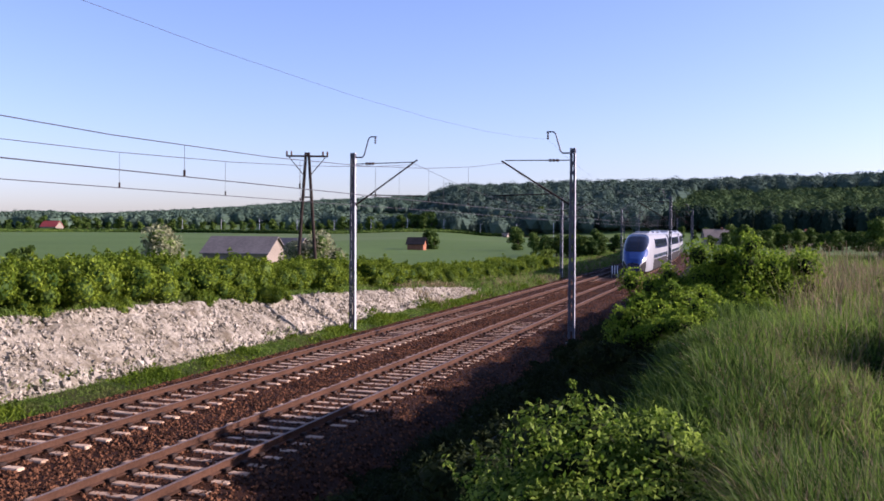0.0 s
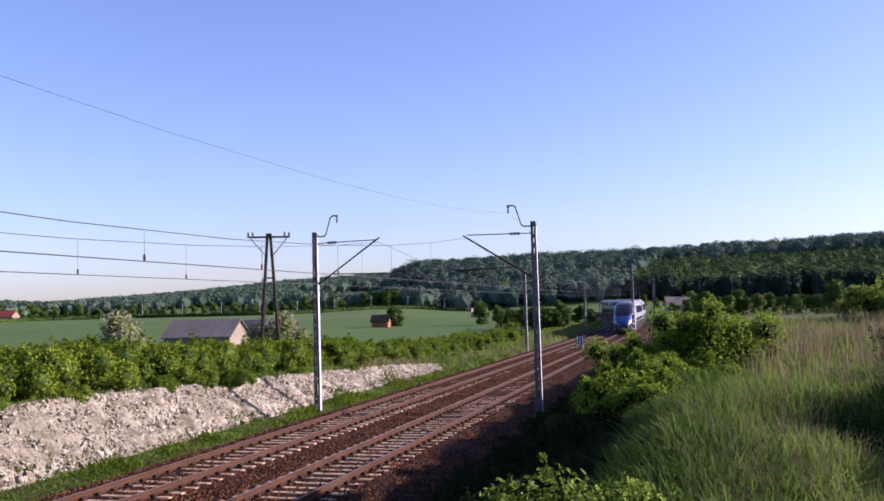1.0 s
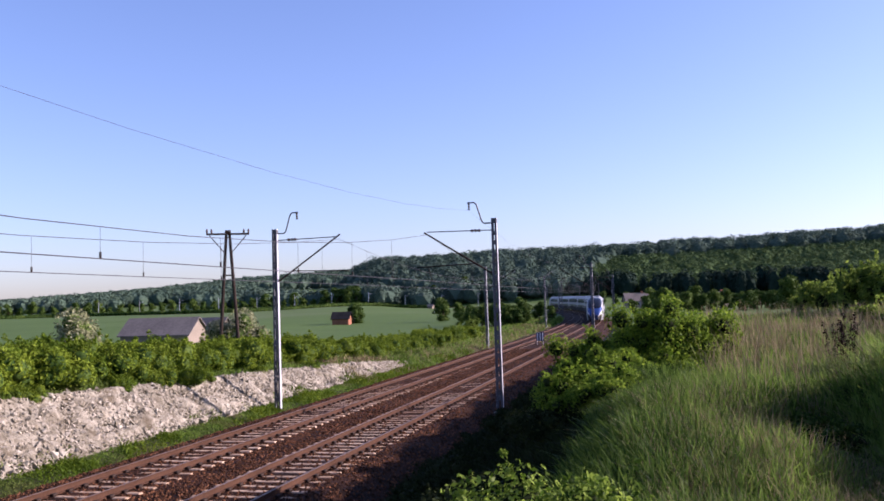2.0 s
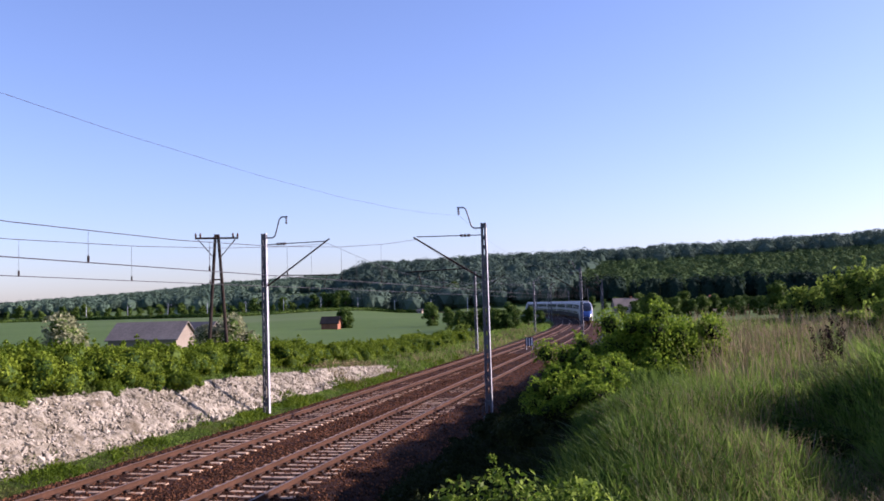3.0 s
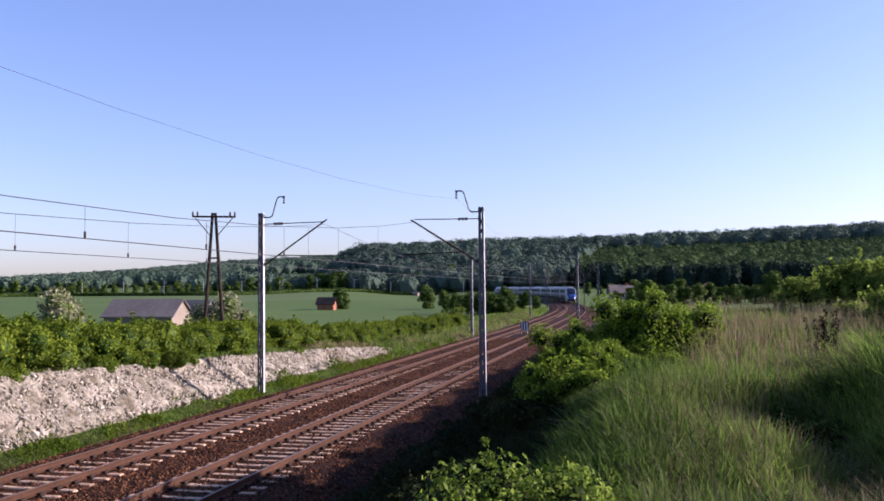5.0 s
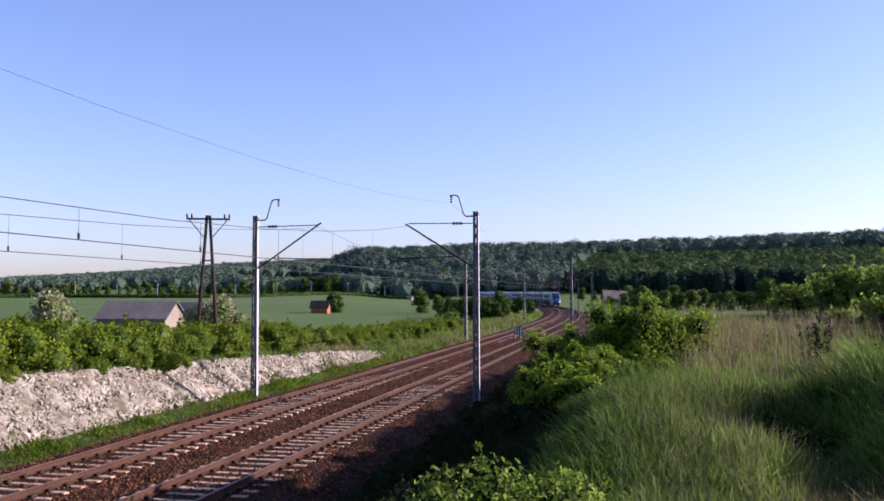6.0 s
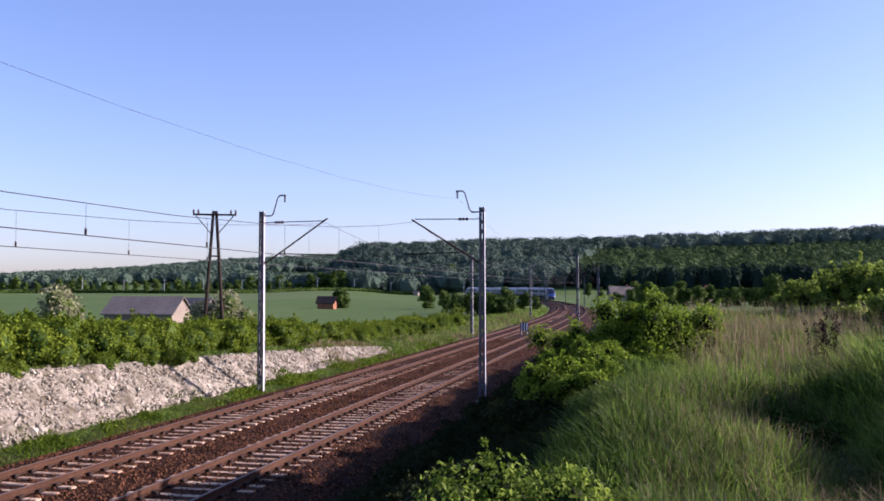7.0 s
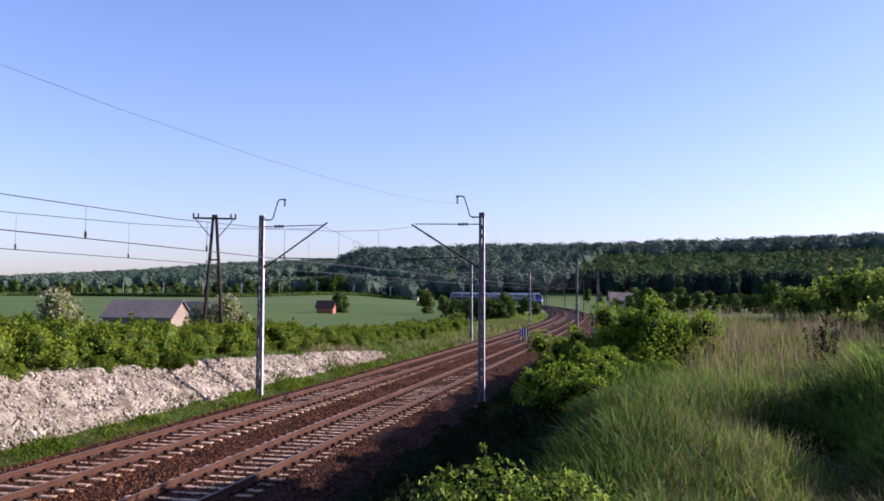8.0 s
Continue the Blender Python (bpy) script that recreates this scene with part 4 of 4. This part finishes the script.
# ---- houses ----
def house(name, label, w, l, eave, ridge, wall_m, roof_m, windows=2, chimney=False):
    """A gabled house; the ridge runs along x."""
    ob = new(name)
    tagged(ob, label, "house")
    bm = bmesh.new()
    vs = [bm.verts.new(p) for p in ((-l / 2, -w / 2, -1), (l / 2, -w / 2, -1), (l / 2, w / 2, -1), (-l / 2, w / 2, -1),
                                    (-l / 2, -w / 2, eave), (l / 2, -w / 2, eave), (l / 2, w / 2, eave), (-l / 2, w / 2, eave),
                                    (-l / 2, 0, ridge), (l / 2, 0, ridge))]
    for f in ((0, 1, 5, 4), (2, 3, 7, 6), (1, 2, 6, 9, 5), (3, 0, 4, 8, 7), (4, 5, 9, 8), (6, 7, 8, 9), (0, 3, 2, 1)):
        bm.faces.new([vs[i] for i in f])
    part("wall_shell", bm, wall_m, ob)
    o = 0.35
    k = (ridge - eave) / (w / 2)
    for sy in (-1, 1):
        bm = bmesh.new()
        y0, z0 = sy * (w / 2 + o), eave - o * k
        c = [(-l / 2 - o, y0, z0), (l / 2 + o, y0, z0), (l / 2 + o, 0, ridge), (-l / 2 - o, 0, ridge)]
        lowv = [bm.verts.new(Vector(p) + Vector((0, 0, 0.03))) for p in c]
        upv = [bm.verts.new(Vector(p) + Vector((0, 0, 0.16))) for p in c]
        bm.faces.new(lowv[::-1])
        bm.faces.new(upv)
        for i in range(4):
            bm.faces.new((lowv[i], lowv[(i + 1) % 4], upv[(i + 1) % 4], upv[i]))
        part("roof_slope", bm, roof_m, ob)
    for i in range(windows):
        x = l * ((i + 0.5) / windows - 0.5)
        bm = bmesh.new()
        box(bm, x - 0.5, -w / 2 - 0.05, eave * 0.35, x + 0.5, -w / 2 + 0.05, eave * 0.8)
        win = part("window", bm, M["sign_white"], ob, "white-framed window")
        bm = bmesh.new()
        box(bm, x - 0.42, -w / 2 - 0.06, eave * 0.35 + 0.08, x + 0.42, -w / 2 - 0.03, eave * 0.8 - 0.08)
        part("pane", bm, M["glass_dark"], win)
    if chimney:
        bm = bmesh.new()
        box(bm, l * 0.2, -0.3, ridge - 0.4, l * 0.2 + 0.6, 0.3, ridge + 0.8, 0.03)
        part("chimney", bm, M["brick"], ob)
    return ob


def put_house(ob, az, r, turn, z=None):
    x, y = polar(az, r)
    ob.matrix_basis = pose(x, y, place_z(x, y) if z is None else z, 0, 0, turn)


h = house("barn", "long grey-roofed barn with a pale gable behind the hedge", 6.0, 9.5, 1.7, 3.75, M["plaster"], M["roof"], 0)
put_house(h, -30.3, 128, 4)
h = house("shed", "grey-roofed shed beside the barn", 5, 5, 1.6, 3.5, M["plaster"], M["roof"], 0)
put_house(h, -27.6, 133, -6)
h = house("hut", "small brick hut with a dark roof among trees", 3.0, 3.8, 1.5, 2.8, M["brick"], M["tarpaper"], 0)
put_house(h, -19.6, 210, 5)
h = house("village_house", "pale village house with a grey roof", 6, 8.5, 2.6, 5.2, M["plaster"], M["roof"], 3, True)
put_house(h, -1.2, 330, 15)
h = house("village_house", "small pale village house among trees", 6, 7, 2.6, 4.8, M["plaster"], M["roof"], 2, True)
put_house(h, 3.6, 330, 30)
h = house("farmhouse", "distant pale farmhouse with a red roof", 7, 10, 3.0, 6.0, M["plaster"], M["red_paint"], 2)
put_house(h, -41.3, 560, 5)


h = house("village_house", "tiny white house at the field's far edge", 2.4, 2.8, 1.4, 2.2, M["plaster"], M["roof"], 1)
put_house(h, -14.0, 490, -10)


def trackside_cabinet():
    ob = new("trackside_cabinet")
    tagged(ob, "small dark trackside cabinet on a post", "cabinet")
    bm = bmesh.new()
    box(bm, -0.2, -0.15, 0.35, 0.2, 0.15, 1.15, 0.03)
    part("cabinet_box", bm, M["iron"], ob)
    bm = bmesh.new()
    bar(bm, (0, 0, -0.3), (0, 0, 0.4), 0.05)
    part("post", bm, M["iron"], ob)
    x, y = polar(-11.3, 117)
    ob.matrix_basis = pose(x, y, place_z(x, y), 0, 0, 10)
    sign = new("marker_post")
    tagged(sign, "pale grey concrete marker post by the hedge", "marker post")
    bm = bmesh.new()
    box(bm, -0.22, -0.08, -0.3, 0.22, 0.08, 0.85, 0.03)
    part("slab", bm, M["concrete"], sign)
    x, y = polar(-18.5, 66)
    sign.matrix_basis = pose(x, y, place_z(x, y), 0, 0, 15)


trackside_cabinet()


def dock_plant(x, y, seed):
    rng = np.random.default_rng(seed)
    ob = new("dock_plant")
    tagged(ob, "dry dark-brown dock plant standing in the grass", "weed", "dock plants")
    for i in range(4):
        lean = rng.normal(size=2) * 0.13
        top = Vector((lean[0], lean[1], rng.uniform(0.9, 1.2)))
        bm = bmesh.new()
        bar(bm, (0, 0, -0.1), top, 0.006, 0.003, 5)
        part("stalk", bm, M["weed_dark"], ob)
        lobes = [(*(top * f + Vector(rng.normal(size=3) * 0.012)), 0.032, 0.05) for f in np.linspace(0.55, 1.0, 8)]
        child("seed_head", quads("seed_head", blob_leaves(rng, 150, lobes, 0.016), M["weed_dark"]), ob)
    ob.matrix_basis = pose(x, y, place_z(x, y), 0, 0, 0)


for k, (az, r) in enumerate(((10.0, 15.6), (10.9, 16.4), (10.5, 15.2), (13.9, 14.2), (14.3, 14.6))):
    dock_plant(*polar(az, r), 300 + k)


def distant_mast():
    ob = new("distant_mast")
    tagged(ob, "far-off thin railway mast beyond the field", "mast", "distant masts")
    bm = bmesh.new()
    box(bm, -0.12, -0.12, -0.3, 0.12, 0.12, 7.6, 0.01)
    part("post", bm, M["steel"], ob)
    bm = bmesh.new()
    bar(bm, (0, 0, 6.2), (1.9, 0, 7.2), 0.05, sides=6)
    part("arm", bm, M["steel"], ob)
    return ob


far_mast = distant_mast()
for k, az in enumerate(np.arange(-34, -9, 2.3)):
    x, y = polar(az, 505 + 25 * math.sin(az * 0.3))
    m = pose(x, y, place_z(x, y), 0, 0, -az)
    if k == 0:
        far_mast.matrix_basis = m
    else:
        copy_thing(far_mast, m)


# ---- grass ----
def blades(name, label, seed, n, r0, r1, az0, az1, height, width, material, lean=0.35, power=1.0, keep=None):
    rng = np.random.default_rng(seed)
    r = r0 * (r1 / r0) ** (rng.random(n) ** power)
    az = np.radians(rng.uniform(az0, az1, n))
    x, y = r * np.sin(az), r * np.cos(az)
    if keep is not None:
        ok = keep(x, y, rng)
        x, y, r = x[ok], y[ok], r[ok]
    return blade_mesh(name, label, rng, x, y, r, height, width, material, lean)


def blade_mesh(name, label, rng, x, y, r, height, width, material, lean):
    n = len(x)
    patch = np.array([noise.noise((a * 0.5, b * 0.5, 3.3)) for a, b in zip(x, y)])
    z = ground_z(x, y)
    hgt = rng.uniform(*height, n) * (1 + 0.85 * patch)
    wid = width * (0.6 + r * 0.055) * rng.uniform(0.6, 1.3, n)
    th = rng.uniform(0, 2 * math.pi, n)
    side = np.stack([np.cos(th), np.sin(th), np.zeros(n)], 1) * wid[:, None]
    bend = rng.normal(size=(n, 3)) * lean
    bend[:, 0] -= lean * 0.35
    bend[:, 2] = 0
    base = np.stack([x, y, z - 0.06], 1)
    mid = base + np.stack([np.zeros(n), np.zeros(n), hgt * 0.6], 1) + bend * hgt[:, None] * 0.35
    tip = base + np.stack([np.zeros(n), np.zeros(n), hgt * (1 - 0.25 * np.abs(bend[:, 0]))], 1) + bend * hgt[:, None]
    co = np.stack([base - side * 0.6, base + side * 0.6, mid + side, mid - side], 1)
    co2 = np.stack([mid - side, mid + side, tip + side * 0.12, tip - side * 0.12], 1)
    ob = new(name, quads(name, np.concatenate([co, co2]), material))
    return tagged(ob, label, "grass", kind="stuff")


def u_of(x, y):
    return x - np.interp(y, _y, _x) + MID


def on_meadow(x, y, rng):
    return u_of(x, y) > np.interp(np.hypot(x, y), [2, 5, 10, 14, 18, 22, 30, 60], [0.3, 0.1, -0.35, -0.7, 0.0, 0.6, 1.0, 1.5])


blades("meadow_grass", "tall green meadow grass on the bank", 81, 150000, 2.4, 60, -14, 18, (0.2, 0.46), 0.0055, M["grass"], lean=0.5, keep=on_meadow)
blades("bank_grass", "green meadow grass round the lookout", 93, 30000, 0.25, 40, 18, 346, (0.2, 0.4), 0.007, M["grass"], keep=lambda x, y, rng: (u_of(x, y) > -0.6) & (y > -28))
blades("lush_grass", "dark lush grass along the meadow's edge", 88, 26000, 4, 30, -9, 12, (0.3, 0.6), 0.007, M["lush"], lean=0.28,
       keep=lambda x, y, rng: on_meadow(x, y, rng) & (rng.random(len(x)) < 1 - smooth(0.3, 1.2, u_of(x, y) - np.interp(np.hypot(x, y), [5, 14, 22], [0.1, -0.7, 0.6]))))
blades("tall_grass_patch", "tall green grass on the ridge beside the ditch", 89, 15000, 6, 15, 7, 24, (0.4, 0.75), 0.006, M["grass"], lean=0.35,
       keep=lambda x, y, rng: (np.abs(x - 3.1) < 0.9) & (y < 14))
blades("dry_grass", "dry brownish grass stems in the meadow", 82, 12000, 12, 60, 2.5, 24, (0.5, 0.95), 0.0032, M["dry"], lean=0.2,
       keep=lambda x, y, rng: (u_of(x, y) > -1.0) & (rng.random(len(x)) < smooth(11, 24, np.hypot(x, y))) & (np.array([noise.noise((a * 0.3, b * 0.15, 9.1)) for a, b in zip(x, y)]) > -0.15))
blades("dry_stems", "scattered dry stems among the meadow grass", 83, 16000, 2.5, 14, -6, 20, (0.3, 0.6), 0.0025, M["dry"], lean=0.45, keep=on_meadow)


def strip_plants(name, label, seed, n, y0, y1, u0, u1, height, width, material, lean=0.5, gate=-0.3):
    rng = np.random.default_rng(seed)
    y = y0 + (y1 - y0) * rng.random(n) ** 1.3
    x = rng.uniform(u0, u1, n) - MID + np.interp(y, _y, _x)
    ok = np.array([noise.noise((a * 0.4, b * 0.25, seed)) for a, b in zip(x, y)]) > gate
    return blade_mesh(name, label, rng, x[ok], y[ok], np.hypot(x, y)[ok] * 0.5 + 8, height, width, material, lean)


strip_plants("verge_weeds", "green weeds at the foot of the chalk bank", 84, 34000, 10, 80, -17.5, -15.9, (0.12, 0.36), 0.011, M["leaf_hedge"], 0.8, -0.12)
strip_plants("low_verge_grass", "thin low grass beside the far track", 94, 70000, 10, 80, -17.4, -15.9, (0.06, 0.17), 0.01, M["grass"], 0.7, -0.5)
# shoulder weeds thickened and darkened to stand for shade on the ballast
strip_plants("shoulder_shade_weeds", "ballast shoulder weeds, thick and coloured dark to stand for shade", 95, 60000, 6, 60, -7.5, -5.6, (0.12, 0.36), 0.012, M["bramble"], 0.6, -0.45)
strip_plants("slope_weeds", "low weeds by the lookout, coloured dark for the slope's shade", 98, 16000, -28, 4, -6.4, -0.5, (0.14, 0.34), 0.011, M["bramble"], 0.5, -1.0)
strip_plants("crest_grass", "tall grass along the crest of the cutting", 97, 26000, 6, 52, -1.0, 0.1, (0.3, 0.52), 0.008, M["lush"], 0.4, -1.0)
strip_plants("dry_verge_grass", "dry yellowish grass beside the far track", 92, 7000, 50, 150, -21, -16.2, (0.25, 0.55), 0.009, M["dry"], 0.4)
strip_plants("bank_top_grass", "grass on top of the chalk bank", 85, 14000, 12, 120, -22, -19.2, (0.2, 0.5), 0.01, M["grass"])
strip_plants("verge_grass", "grass verge beside the far track", 86, 16000, 60, 200, -24, -16.2, (0.25, 0.6), 0.012, M["grass"])
strip_plants("slope_grass", "dense weeds on the cutting slope, coloured dark for its shade", 87, 80000, 3, 70, -6.4, -0.5, (0.14, 0.36), 0.011, M["bramble"], 0.5, -1.0)


def chalk_bank():
    """The rough face of the cutting."""
    ys = np.arange(6, 65.5, 0.22)
    fr = np.linspace(-0.03, 1.06, 34)
    Y, F = np.meshgrid(ys, fr, indexing="ij")
    top = bank_top(Y)
    U = -17.15 - F * (top + 0.2) / 0.82
    X = U - MID + np.interp(Y, _y, _x)
    Z = ground_z(X, Y)
    lump = np.array([[noise.noise((u * 2.6, y * 1.5, 1.7)) * 0.10 + noise.noise((u * 6.5, y * 5.0, 4.1)) * 0.055 for u, y in zip(a, b)] for a, b in zip(U, Y)])
    edge = np.clip(np.minimum(F + 0.03, 1.06 - F) * 8, 0, 1)
    co = np.stack([X + lump * edge * 0.7, Y, Z + (0.10 + lump) * edge], -1).reshape(-1, 3)
    idx = np.arange(len(co)).reshape(len(ys), len(fr))
    fs = np.stack([idx[:-1, :-1], idx[1:, :-1], idx[1:, 1:], idx[:-1, 1:]], -1).reshape(-1, 4)
    ob = new("chalk_bank", mesh_from("chalk_bank", co.tolist(), fs.tolist(), M["chalk"], True))
    tagged(ob, "pale chalk face of the railway cutting", "bank", kind="structure")


chalk_bank()


def chalk_rubble():
    rng = np.random.default_rng(90)
    n = 15000
    y = 10 + 50 * rng.random(n) ** 1.2
    f = rng.random(n)
    x = -17.1 - f * (bank_top(y) + 0.2) / 0.82 - MID + np.interp(y, _y, _x)
    size = rng.uniform(0.022, 0.07, n) * np.where(rng.random(n) < 0.15, 1.9, 1) * np.where(f < 0.2, 1.25, 1)
    places = np.stack([x, y, ground_z(x, y) + 0.1 + size * 0.1], 1)
    ob = new("chalk_rubble", stones("chalk_rubble", rng, places, size, M["chalk_stone"], (1.3, 1.0, 0.6)))
    tagged(ob, "loose white chalk rubble on the cutting's bank", "rubble", kind="stuff")


def lip_grass():
    """Grass that hangs ragged over the top of the chalk."""
    rng = np.random.default_rng(96)
    n = 22000
    y = 10 + 60 * rng.random(n) ** 1.2
    rag = np.array([noise.noise((b * 0.45, 2.2, 5.0)) + 0.5 * noise.noise((b * 1.4, 7.0, 1.0)) for b in y])
    over = rng.uniform(-1.3, 0.75, n)
    ok = over < 0.1 + 0.8 * rag
    y, u = y[ok], (lip(y) + over)[ok]
    x = u - MID + np.interp(y, _y, _x)
    blade_mesh("lip_grass", "ragged grass hanging over the chalk face", rng, x, y, np.hypot(x, y) * 0.5 + 6, (0.1, 0.32), 0.009, M["grass"], 0.8)


lip_grass()
chalk_rubble()

# ---- sleepers ----
SLEEPER, CLIPS = sleeper_mesh(), clip_mesh()


def lay_sleepers(track, off, start):
    far_v, far_f = [], []
    src = [v.co.copy() for v in SLEEPER.vertices]
    pol = [tuple(p.vertices) for p in SLEEPER.polygons]
    for i in range(560):
        s = start + i * 0.6
        m = line_pose(s, off, 0)
        sink = 0.035 * float(smooth(32, 62, s))
        m = m @ pose(0, random.uniform(-0.02, 0.02), random.uniform(-0.012, 0.006) - sink, 0, random.uniform(-0.4, 0.4), random.uniform(-0.8, 0.8))
        if i < 230:
            sl = child("sleeper", SLEEPER, track, m=m)
            child("rail_clips", CLIPS, sl)
        else:
            n = len(far_v)
            far_v += [m @ v for v in src]
            far_f += [tuple(k + n for k in p) for p in pol]
    child("far_sleepers", mesh_from("far_sleepers", far_v, far_f, M["sleeper"]), track, kind="stuff")


lay_sleepers(near_track, NEAR, 2.0)
lay_sleepers(far_track, FAR, 2.2)

motions()
